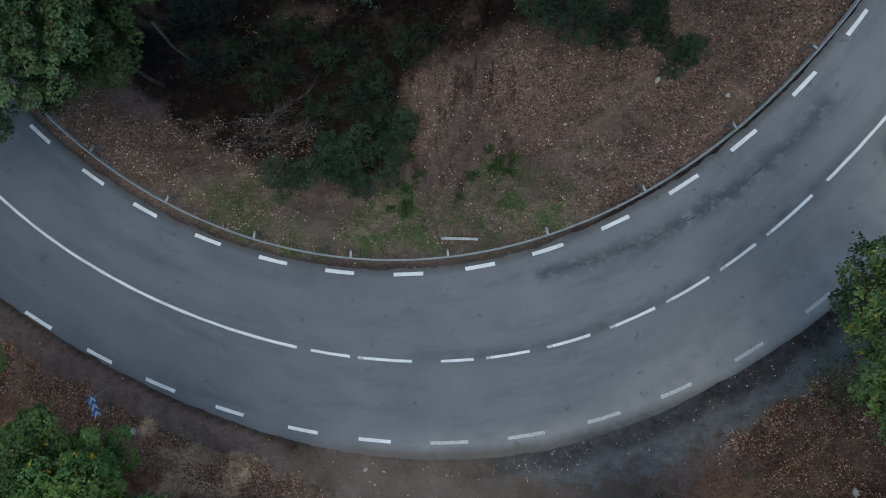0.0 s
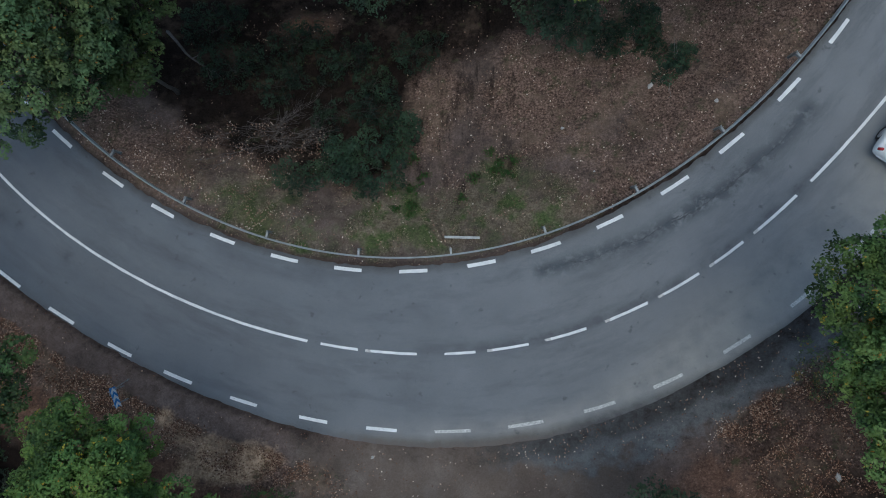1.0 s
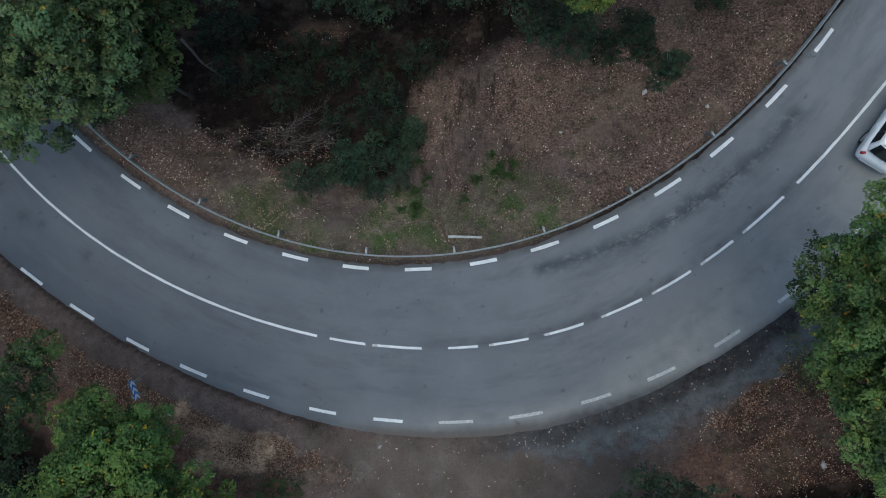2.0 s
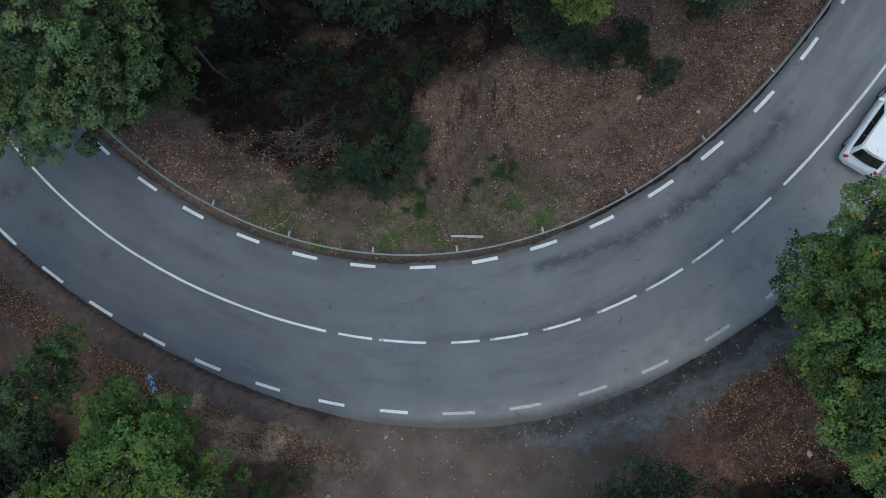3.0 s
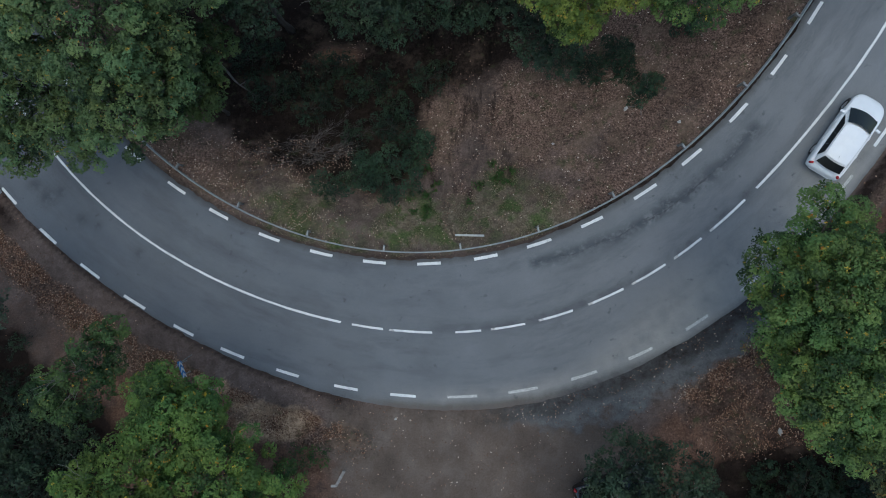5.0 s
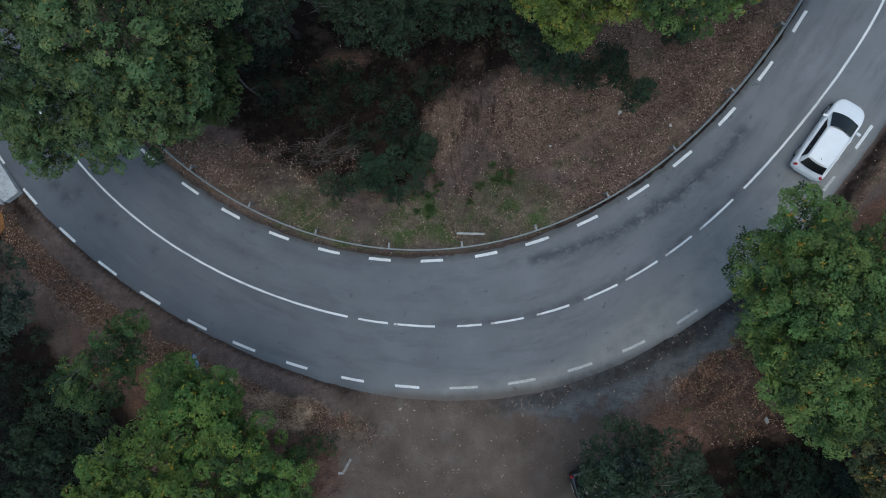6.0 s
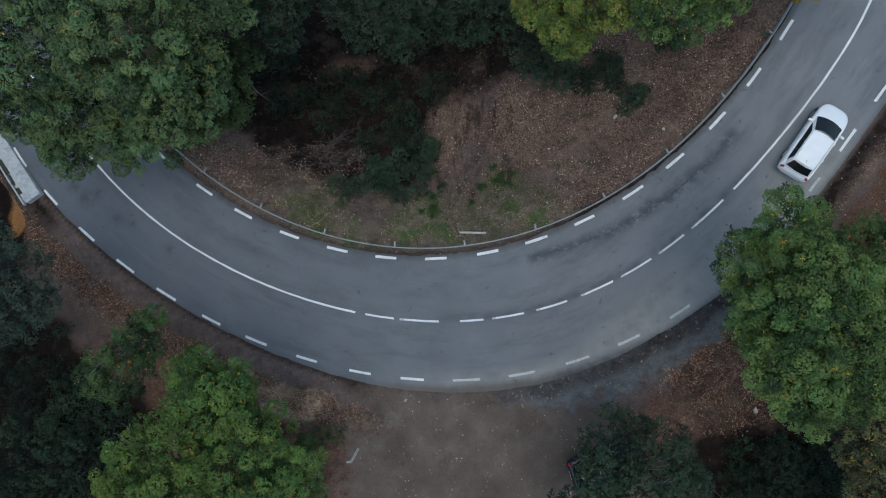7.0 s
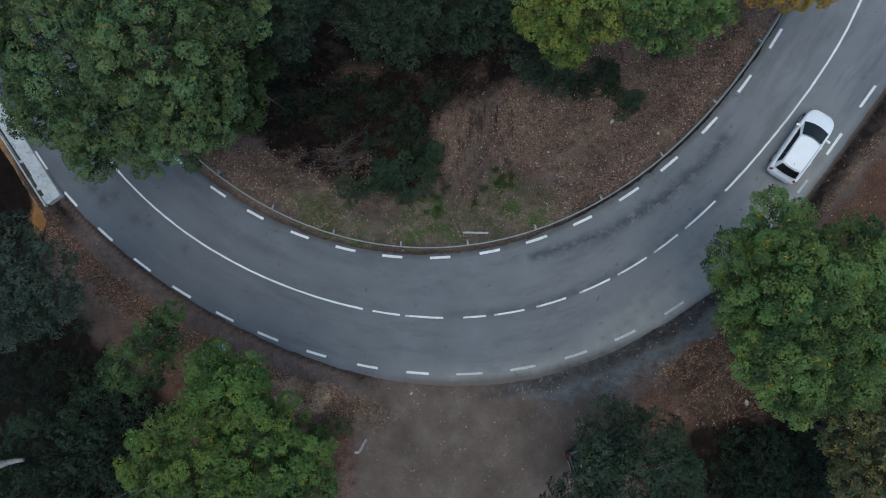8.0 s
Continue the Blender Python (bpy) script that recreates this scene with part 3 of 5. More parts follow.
def build_markings():
    inner = [-0.7978, -0.7426, -0.6559, -0.6026, -0.5305, -0.4762, -0.3912, -0.3364, -0.2569, -0.1998, -0.1249, -0.0677, 0.0084, 0.0646,
             0.1445, 0.2015, 0.274, 0.334, 0.408, 0.4635, 0.5471, 0.6071, 0.6794, 0.7369, 0.8244, 0.8811, 0.9636, 1.0182]
    inner = [-1.07, -1.015, -0.933, -0.878] + inner + [1.10, 1.157, 1.24, 1.30]
    outer = [-1.0204, -0.9712, -0.9064, -0.864, -0.7968, -0.7531, -0.692, -0.645, -0.5873, -0.5398, -0.4758, -0.4325, -0.3748, -0.3273, -0.2619, -0.2184,
             -0.1507, -0.1056, -0.0446, 0.0023, 0.0592, 0.1128, 0.1695, 0.223, 0.2834, 0.3306, 0.3899, 0.4358, 0.5013, 0.5458, 0.6157, 0.6559,
             0.735, 0.776, 0.854, 0.8869, 0.9483, 0.9974, 1.0596, 1.1098, 1.175, 1.225]
    outer = [-1.25, -1.20, -1.135, -1.085] + outer
    middle = [-0.1311, -0.0653, -0.0436, 0.0368, 0.0844, 0.1371, 0.1662, 0.227, 0.2644, 0.3263, 0.3681, 0.4344, 0.4627, 0.5296, 0.5582, 0.6158, 0.646, 0.7276]
    white = tagged(new("inner_edge_line"), "white dashed edge line painted beside the guardrail", "road marking", kind="structure")
    for a, b in zip(inner[::2], inner[1::2]):
        stripe("dash", R_IN, a, b, 0.155, LINE, white)
    far = tagged(new("outer_edge_line"), "white dashed edge line, dusty beside the lay-by", "road marking", kind="structure")
    for a, b in zip(outer[::2], outer[1::2]):
        stripe("dash", R_OUT, a, b, 0.145, WORN if 0.03 < a < 0.9 else LINE, far)
    centre = tagged(new("centre_line"), "white centre line, solid at both ends and dashed through the bend", "road marking", kind="structure")
    stripe("solid_line", R_MID, -1.6, -0.1555, 0.115, LINE, centre)
    stripe("solid_line", R_MID, 0.7587, 1.8, 0.115, LINE, centre)
    for a, b in zip(middle[::2], middle[1::2]):
        stripe("dash", R_MID, a, b, 0.115, LINE, centre)
        if a > 0.15 or a == -0.0436:
            stripe("faded_dash", R_MID, a - 0.009, a - 0.0001, 0.11, WORN, centre)


def build_seams():
    """Bitumen-dark cracks that wander along the inner lane."""
    root = tagged(new("asphalt_crack"), "dark branching crack along the inner lane of the asphalt", "crack", kind="structure")
    rng = random.Random(5)
    for w in CRACKS:
        pts = []
        for (x0, y0), (x1, y1) in zip(w, w[1:]):
            for i in range(14):
                t = i / 14
                pts.append((x0 + (x1 - x0) * t, y0 + (y1 - y0) * t))
        verts, faces = [], []
        drift = 0.0
        for i, (x, y) in enumerate(pts):
            drift = 0.75 * drift + rng.uniform(-0.07, 0.07)
            half = rng.choice((0.004, 0.008, 0.014, 0.02, 0.03, 0.055)) * min(1, i / 4, (len(pts) - 1 - i) / 4)
            for s in (-1, 1):
                px, py = x + drift * 0.5 - s * half * 0.5, y + drift + s * half
                verts.append((px, py, float(road_z(px, py)) + 0.004))
            if i:
                b = 2 * (i - 1)
                faces.append((b, b + 2, b + 3, b + 1))
        mesh_object("crack_branch", verts, faces, TAR, root)


ground = build_ground()
road = build_road()
build_markings()
build_seams()


# ---- guardrail and concrete parapet ----
def build_guardrail():
    posts = [-1.41, -1.225, -1.037, -0.843, -0.6496, -0.4597, -0.268, -0.0729, 0.1153, 0.3072, 0.5022, 0.7002, 0.8979, 1.0935, 1.27, 1.43]
    root = tagged(new("guardrail"), "galvanised steel guardrail on short posts along the inner verge", "guardrail", kind="structure")
    # the folded beam, two waves high
    fold = [(0.0, 0.0), (0.03, 0.015), (0.075, 0.05), (0.075, 0.10), (0.02, 0.14), (0.02, 0.17), (0.075, 0.21), (0.075, 0.26), (0.03, 0.295), (0.0, 0.31)]
    fold = fold + [(p - 0.012, q) for p, q in fold[::-1]]
    for a0, a1 in zip(posts, posts[1:]):
        verts, faces, n = [], [], 9
        for i in range(n):
            a = a0 + (a1 - a0) * i / (n - 1) + (0.0015 if i == n - 1 else 0)
            for p, q in fold:
                x, y = on_line(R_RAIL, a, p * 0.8 + 0.10)
                bx, by = on_line(R_RAIL, a)
                verts.append((float(x), float(y), float(road_z(bx, by)) + 0.42 + q))
        m = len(fold)
        for i in range(n - 1):
            for k in range(m):
                b, c = i * m + k, i * m + (k + 1) % m
                faces.append((b, c, c + m, b + m))
        mesh_object("beam", verts, faces, STEEL, root, smooth=False)
    for a in posts:
        x, y = (float(v) for v in on_line(R_RAIL, a, -0.16))
        sx, sy = (float(v) for v in on_line(R_RAIL, a, -0.02))
        bx, by = (float(v) for v in on_line(R_RAIL, a))
        top = float(road_z(bx, by)) + 0.74
        foot = float(ground_z([x], [y])[0]) - 0.1
        turn = math.degrees(math.atan2(by - y, bx - x))
        bm = box(0.09, 0.012, top - foot, pose(x, y, (top + foot) / 2, 0, 0, turn))
        for off in (-0.04, 0.04):
            extra = box(0.012, 0.10, top - foot, pose(x, y, (top + foot) / 2, 0, 0, turn) @ pose(off, 0, 0))
            me = bpy.data.meshes.new("flange")
            extra.to_mesh(me)
            extra.free()
            bm.from_mesh(me)
            bpy.data.meshes.remove(me)
        part("post", bm, STEEL, root)
        part("spacer", box(0.30, 0.09, 0.16, pose(sx - 0.0, sy, top - 0.16, 0, 0, turn), 0.008), STEEL, root)


def build_parapet():
    """A kerb-high concrete deck edge over a culvert, with a stained gutter and a raised rim."""
    root = tagged(new("parapet_wall"), "pale weathered concrete parapet with a stained rim beside the road", "parapet", kind="structure")
    start, head = Vector((-24.5, 2.78, 0)), Vector((-0.585, 0.811, 0))
    out = Vector((-0.811, -0.585, 0))
    ang = math.degrees(math.atan2(head.y, head.x))
    length = 13.0
    mid = start + head * length / 2
    z = float(road_z(mid.x, mid.y))
    slope = math.degrees(math.atan2(float(road_z(*(start.xy)) - road_z(*(start + head * length).xy)), length))

    def along(o, h):
        c = mid + out * o
        return pose(c.x, c.y, z + h, 0, slope, ang)

    part("deck", box(length, 0.98, 0.55, along(0.35, -0.11), 0.03), CONCRETE, root)
    part("headwall", box(length, 0.22, 3.2, along(0.88, -1.5), 0.03), CONCRETE, root, "concrete face down to the gully")
    part("rim", box(length + 0.02, 0.09, 0.22, along(0.97, 0.14), 0.025), CONCRETE, root, "narrow raised concrete rim")
    rng = random.Random(8)
    s = -length / 2 + 0.3
    while s < length / 2 - 0.6:
        run = rng.uniform(0.3, 1.6)
        m = along(0.80 + rng.uniform(-0.03, 0.03), 0.175) @ pose(-s - run / 2, 0, 0)
        bm = box(run, rng.uniform(0.10, 0.26), 0.05, None, 0.02)
        for v in bm.verts:
            v.co += Vector((noise.noise(v.co * 3 + Vector((s, 0, 0))) * 0.1, noise.noise(v.co * 4 + Vector((0, s, 0))) * 0.05, 0))
        bm.transform(m)
        part("moss_strip", bm, MOSS, root, "dark moss and leaf mould")
        s += run + rng.uniform(0.02, 0.25)


# ---- trees and shrubs ----
def leaf_cloud(name, centres, normals, length, width, rng, mat, parent, label="", heading=None, bough=0.5):
    """Many folded leaves, one island each, in a single mesh."""
    n = len(centres)
    nrm = normals / np.linalg.norm(normals, axis=1)[:, None]
    along = rng.normal(size=(n, 3)) if heading is None else heading + rng.normal(scale=0.35, size=(n, 3))
    side = np.cross(nrm, along)
    side /= np.linalg.norm(side, axis=1)[:, None] + 1e-9
    axis = np.cross(side, nrm)
    size = rng.uniform(0.65, 1.3, n)[:, None]
    l, w = length * size, width * size
    tip = centres + axis * l * 0.5 - nrm * l * 0.15
    foot = centres - axis * l * 0.5
    left, right = centres + side * w * 0.5 + nrm * w * 0.12 + axis * l * 0.06, centres - side * w * 0.5 + nrm * w * 0.12 + axis * l * 0.06
    co = np.stack([foot, left, tip, right], 1).reshape(-1, 3).astype(np.float32)
    me = bpy.data.meshes.new(name)
    me.vertices.add(4 * n)
    me.vertices.foreach_set("co", co.ravel())
    me.loops.add(4 * n)
    me.loops.foreach_set("vertex_index", np.arange(4 * n, dtype=np.int32))
    me.polygons.add(n)
    me.polygons.foreach_set("loop_start", np.arange(0, 4 * n, 4, dtype=np.int32))
    me.update(calc_edges=True)
    shade = np.repeat(np.broadcast_to(np.asarray(bough, np.float32), n), 4)
    me.attributes.new("bough", "FLOAT", "POINT").data.foreach_set("value", np.ascontiguousarray(shade))
    me.materials.append(mat)
    ob = new(name, me)
    ob.parent = parent
    return tagged(ob, label)


def directions(n, low, rng):
    z = rng.uniform(low, 1.0, n)
    a = rng.uniform(0, 2 * math.pi, n)
    r = np.sqrt(1 - z * z)
    return np.stack([r * np.cos(a), r * np.sin(a), z], 1)


def crown_points(lobes, rng, puff, per_puff, dense=1.0, flat=0.8):
    """Leaf places over the lobes of a crown: domed boughs that stand apart, each set with rosettes of leaves, over a thin dark inside."""
    bough_r = 1.05 * puff
    spots, radii = [], []
    for i, (x, y, z, r) in enumerate(lobes):
        centre = np.array([x, y, z])
        n = int(14.0 * (r / bough_r) ** 2) + 14
        d = directions(n, -0.4, rng)
        # whole sides of a lobe swell or sink, and single boughs stand out of them
        swell = np.array([noise.noise(Vector(centre + q * r) * 0.75) for q in d])
        p = centre + d * ((r - 0.4 * bough_r) * (0.88 + 0.30 * swell + rng.uniform(-0.12, 0.12, n)))[:, None] * (1, 1, flat)
        ok = np.ones(n, bool)
        for j, (ox, oy, oz, q) in enumerate(lobes):
            if j != i:
                ok &= np.linalg.norm((p - (ox, oy, oz)) / (1, 1, flat), axis=1) > 0.66 * q
        taken = []
        for k in np.flatnonzero(ok):
            if all(np.linalg.norm(p[k] - p[m]) > 1.42 * bough_r / math.sqrt(dense) for m in taken):
                taken.append(k)
        spots.append(p[taken])
    spots = np.concatenate(spots)
    n = len(spots)
    radii = bough_r * rng.uniform(0.55, 1.15, n)
    tone = rng.uniform(0, 1, n)
    # rosettes over the dome of each bough, some of them on twigs that reach past it
    per = np.maximum(4, per_puff / 2.5 * (radii / bough_r) ** 2).astype(int)
    which = np.repeat(np.arange(n), per)
    d = directions(len(which), -0.35, rng)
    lean = rng.normal(size=(n, 3)) * (1, 1, 0.25)
    lean /= np.linalg.norm(lean, axis=1)[:, None]
    far = 1.0 + 0.45 * np.clip((d * lean[which]).sum(1), 0, 1) ** 2
    knot = spots[which] + d * (radii[which] * far * rng.uniform(0.70, 1.02, len(which)))[:, None] * (1, 1, 0.8)
    up = d * 0.55 + (0, 0, 0.8) + rng.normal(scale=0.25, size=d.shape)
    up /= np.linalg.norm(up, axis=1)[:, None]
    # the leaves of one rosette point outwards round its twig's end
    k = 6
    which, knot, up = np.repeat(which, k), np.repeat(knot, k, axis=0), np.repeat(up, k, axis=0)
    out = rng.normal(size=knot.shape)
    out -= up * (out * up).sum(1)[:, None]
    out /= np.linalg.norm(out, axis=1)[:, None]
    places = knot + out * rng.uniform(0.05, 0.11, len(knot))[:, None] + up * rng.uniform(-0.03, 0.03, len(knot))[:, None]
    normals = up + out * 0.35 + rng.normal(scale=0.15, size=up.shape)
    shade = tone[which] * 0.75 + 0.25 * rng.uniform(0, 1, len(which) // k).repeat(k)
    # sparse leaves deeper in, toned darker to paint the shade inside the crown
    inner = []
    share = np.array([l[3] ** 2 for l in lobes])
    for (x, y, z, r), w in zip(lobes, share / share.sum()):
        m = int(0.16 * len(places) * w)
        inner.append(np.array([x, y, z]) + directions(m, -0.5, rng) * r * rng.uniform(0.25, 0.62, m)[:, None] * (1, 1, flat))
    inner = np.concatenate(inner)
    places = np.concatenate([places, inner])
    normals = np.concatenate([normals, rng.normal(scale=0.6, size=inner.shape) + (0, 0, 0.7)])
    out = np.concatenate([out, rng.normal(size=inner.shape)])
    shade = np.concatenate([shade, np.full(len(inner), 0.3)])
    return spots, places, normals, out, shade


def tree(name, label, lobes, foot, leaf, leaf_size=(0.12, 0.064), puff=0.42, per_puff=165, thick=0.22, dense=1.0, seed=1, bark=None, twigs=0):
    """A tree: tapered trunk, limbs out to each lobe of the crown, and a crown of sprays of leaves."""
    rng, prng = np.random.default_rng(seed), random.Random(seed)
    bark = bark or BARK
    base = Vector((foot[0], foot[1], float(ground_z([foot[0]], [foot[1]])[0]) - 0.15))
    root = tagged(new(name), label, "tree" if thick > 0.08 else "shrub")
    root.location = base
    inv = Matrix.Translation(-base)
    top = Vector([sum(l[k] for l in lobes) / len(lobes) for k in range(3)])
    fork = base.lerp(top, 0.5)
    trunk = wavering(base, fork, 5, 0.03, prng)
    v, f = tube(trunk, [thick * (1.35 if i == 0 else 1.0 - 0.07 * i) for i in range(6)], 9)
    mesh_object("trunk", [inv @ p for p in v], f, bark, root, smooth=True)
    spots, places, normals, heading, shade = crown_points(lobes, rng, puff, per_puff, dense)
    for x, y, z, r in lobes:
        c = Vector((x, y, z))
        limb = wavering(fork - Vector((0, 0, 0.1)), c, 6, 0.06, prng)
        v, f = tube(limb, [thick * 0.36 * (1 - 0.12 * i) for i in range(7)], 6)
        bough = mesh_object("limb", [inv @ p for p in v], f, bark, root)
        near = [Vector(p) for p in spots if (Vector(p) - c).length < 1.2 * r]
        for p in prng.sample(near, min(len(near), 9)):
            v, f = tube(wavering(limb[prng.randint(3, 6)], p, 4, 0.06, prng), [thick * 0.2, thick * 0.15, thick * 0.11, thick * 0.08, thick * 0.05], 4)
            mesh_object("branch", [inv @ q for q in v], f, bark, bough)
    high = sorted((Vector(q) for q in spots), key=lambda q: -q.z)[: max(twigs, len(spots) // 2)]
    for p in prng.sample(high, min(twigs, len(high))):
        away = ((p - top).normalized() + Vector((0, 0, 0.5))).normalized()
        stem = p + away * 0.35
        for _ in range(4):
            end = stem + (away * 0.6 + Vector([prng.uniform(-0.9, 0.9) for _ in range(3)])) * prng.uniform(0.4, 0.9)
            v, f = tube(wavering(p - away * 0.3, end, 4, 0.09, prng), [0.012, 0.010, 0.008, 0.006, 0.004], 4)
            mesh_object("twig", [inv @ q for q in v], f, GREY_TWIG, root, "bare grey twig")
    leaf_cloud("crown", places - np.array(base), normals, *leaf_size, rng, leaf, root, heading=heading, bough=shade)
    return root


def build_trees():
    oak = "broad green oak with a few yellowing leaves, "
    tree("oak_tree", oak + "overhanging the road", [(-18.47, 8.7, 7.8, 3.25), (-14.33, 8.78, 8.3, 3.19), (-12.6, 7.5, 6.4, 1.8), (-18.15, 6.0, 6.3, 2.06), (-16.85, 4.96, 5.8, 1.45), (-13.53, 5.8, 6.6, 2.26), (-20.18, 8.05, 7.3, 1.76), (-11.44, 10.32, 7.0, 1.95), (-19.98, 10.57, 7.8, 2.98), (-15.81, 11.67, 8.8, 3.13), (-21.38, 6.0, 5.6, 1.47), (-19.6, 4.97, 5.4, 1.18), (-19.5, 4.3, 4.0, 1.3), (-16.4, 4.4, 4.2, 1.15)], (-15.6, 9.8), OAK_DEEP, thick=0.34, seed=11)
    tree("oak_tree", oak + "beside the dirt lay-by", [(-11.6, -6.7, 6.6, 1.68), (-12.6, -7.2, 6.0, 1.46), (-11.4, -7.0, 4.6, 1.34), (-11.5, -7.6, 6.7, 2.05), (-12.9, -6.3, 5.8, 1.3), (-10.9, -8.7, 6.0, 1.57), (-10.2, -10.1, 6.8, 2.58), (-8.7, -11.1, 4.5, 1.96), (-8.6, -13.2, 4, 1.66), (-10.2, -12.6, 5.5, 2.13)], (-12.4, -10.3), OAK_VIVID, leaf_size=(0.105, 0.058), per_puff=215, thick=0.26, seed=12, twigs=3)
    tree("oak_tree", "paler yellow-green oak with a few bare twigs above the bank", [(-13.3, -9.3, 8.3, 1.75), (-14.9, -10.2, 8, 1.35), (-12.4, -10.7, 8.8, 1.8), (-13.8, -11.4, 8.2, 1.7), (-11.2, -11.8, 8.8, 1.4)],
         (-13.4, -11.0), OAK_FRESH, leaf_size=(0.105, 0.058), per_puff=215, thick=0.2, seed=34, twigs=9)
    tree("oak_tree", "slim young green oak on the leafy bank", [(-15.71, -4.69, 5.3, 1.31), (-16.59, -6.35, 5.3, 1.56), (-15.33, -4.2, 4.8, 0.95), (-16.59, -5.28, 5.0, 1.07)], (-18.6, -6.4), OAK_DULL, thick=0.085, seed=13, twigs=4)
    tree("oak_tree", "tall full green oak leaning over the outer lane", [(12.3, -5.5, 10.0, 1.35), (13.6, -6.9, 9.6, 1.35), (12.0, -1.4, 8.6, 1.75), (13.6, 0.4, 9.0, 1.55), (13.4, -2.0, 10.2, 2.42), (13.3, -4.7, 9.8, 2.18), (15.8, -1.6, 9.8, 2.12), (16.1, -4.0, 10.0, 2.38), (14.5, -6.3, 9.0, 1.63), (12.6, -3.6, 8.6, 1.57), (15.8, -6.0, 9.4, 1.94), (17.8, -2.1, 9.4, 1.94), (14.7, -3.2, 8.4, 1.7), (15.0, -5.2, 8.2, 1.6), (16.6, -2.8, 8.4, 1.6)], (17.4, -4.9), OAK, leaf_size=(0.10, 0.055), per_puff=230, thick=0.26, dense=1.25, seed=14)
    tree("oak_tree", "olive-green oak with thinning leaves behind the road bend", [(18.2, -9.1, 6.5, 1.77), (19.4, -10.0, 7, 2.01), (19.0, -11.5, 6.5, 1.91)], (19.0, -10.5), OAK_OLIVE, thick=0.2, seed=15, twigs=8)
    tree("oak_tree", "yellowing oak below the guardrail", [(5.19, 10.53, 5.5, 1.52), (7.12, 10.82, 5.8, 1.52), (5.0, 9.96, 4.6, 1.22), (5.96, 11.68, 6.0, 2.13), (4.03, 11.7, 4.8, 1.63), (5.39, 9.38, 4.4, 0.81)],
         (6.2, 12.0), OAK_LIGHT, thick=0.22, seed=16)
    tree("oak_tree", "green oak growing below the guardrail", [(10.13, 10.92, 6.0, 1.89), (12.2, 11.12, 5.4, 1.34), (8.91, 12.04, 6.2, 2.31)], (10.9, 12.8), OAK, thick=0.2, seed=17)
    tree("maple_tree", "small tree with orange autumn leaves beside the guardrail", [(15.9, 12.0, 5.5, 1.13), (14.8, 13.0, 6, 1.94), (17.0, 12.7, 6, 1.66)], (15.2, 14.0), OAK_RUST, thick=0.16, seed=18)
    # lower skirt of the overhanging oak, built apart with shade painted into its leaves
    tree("oak_tree", "low skirt of the overhanging oak, leaves painted dark for shade", [(-11.6, 7.1, 3.8, 1.35), (-13.1, 6.0, 3.8, 1.25), (-12.6, 8.3, 3.6, 1.4), (-11.4, 9.0, 3.6, 1.3), (-14.2, 7.0, 3.8, 1.3)], (-12.8, 7.4), OAK_SHADED, thick=0.1, seed=37)
    holm = "dark grey-green holm oak, "
    tree("holm_oak", holm + "in the shade below the road", [(-9.7, 11.6, 3.5, 2.1), (-10.7, 13.2, 4, 2.66), (-8.8, 13.1, 3.5, 1.8)], (-9.8, 13.0), HOLM, (0.11, 0.065), 0.42, 110, 0.2, seed=19)
    tree("holm_oak", holm + "half bare with grey twigs", [(-4.5, 12.2, 1.0, 2.11), (-3.3, 11.5, 0, 1.5), (-5.7, 13.6, 1.5, 2.24), (-2.9, 13.5, 1, 1.95)], (-4.2, 12.9), HOLM, (0.11, 0.065), 0.42, 105, 0.18, seed=20, twigs=22)
    tree("holm_oak", holm + "deep in the hollow", [(0.1, 13.4, -1.5, 2.09), (-0.6, 15.3, -1, 2.75), (1.8, 13.9, -1, 2.06)], (0.3, 14.2), HOLM, (0.11, 0.065), 0.42, 105, 0.16, seed=21)
    tree("holm_oak", holm + "low beneath the yellowing oak", [(4.3, 10.7, 0.2, 1.83), (5.6, 9.9, -0.3, 1.35)], (4.7, 10.6), HOLM, (0.11, 0.065), 0.42, 105, 0.14, seed=22)
    # this holm oak takes the darkened shrub leaf, which paints it as if shaded
    tree("holm_oak", holm + "low beside the leaf litter, its leaves painted darker for shade", [(16.5, -12.6, 1.8, 2.2), (18.4, -13.5, 2, 2.2), (15.1, -14.0, 1.6, 1.91), (19.3, -11.7, 2, 1.89)], (17.0, -13.0), SHRUB_SHADED, (0.11, 0.065), 0.42, 110, 0.16, seed=23)
    tree("holm_oak", "dark holm oak sheltering a parked black car", [(7.13, -9.96, 6.0, 1.94), (8.72, -10.24, 6.2, 1.93), (6.46, -11.47, 5.6, 1.42), (8.15, -11.82, 6.4, 2.36), (9.94, -12.02, 5.8, 1.66), (5.08, -13.54, 5.0, 1.52)],
         (9.6, -13.4), HOLM, (0.11, 0.065), 0.42, 105, 0.2, 1.3, seed=24, twigs=9)
    tree("holm_oak", holm + "in the dark hollow by the bank", [(-23.2, -11.7, 2, 2.83), (-20.7, -12.6, 2, 2.52), (-23.8, -14.0, 2.5, 3.1), (-20.6, -9.8, 1, 2.27)], (-22.2, -12.4), HOLM, (0.11, 0.065), 0.45, 110, 0.22, seed=25)
    tree("holm_oak", holm + "standing above the outer bank", [(-20.62, -2.22, 7.0, 2.32), (-21.38, -1.06, 7.5, 1.99), (-19.85, -2.7, 6.5, 1.47), (-22.08, -3.11, 6.5, 2.06)], (-27.6, -2.8), HOLM_GREY, (0.11, 0.065), 0.42, 110, 0.2, seed=26)
    # the wood goes on past the edges of the view: unseen oaks added as shade
    wood = [(-23, 18, 40), (-9, 19, 110), (4, 20, 200), (-14, 24, 300), (-30, -8, 20), (-22, -20, 75), (-36, 3, 90), (20, -19, 10)]
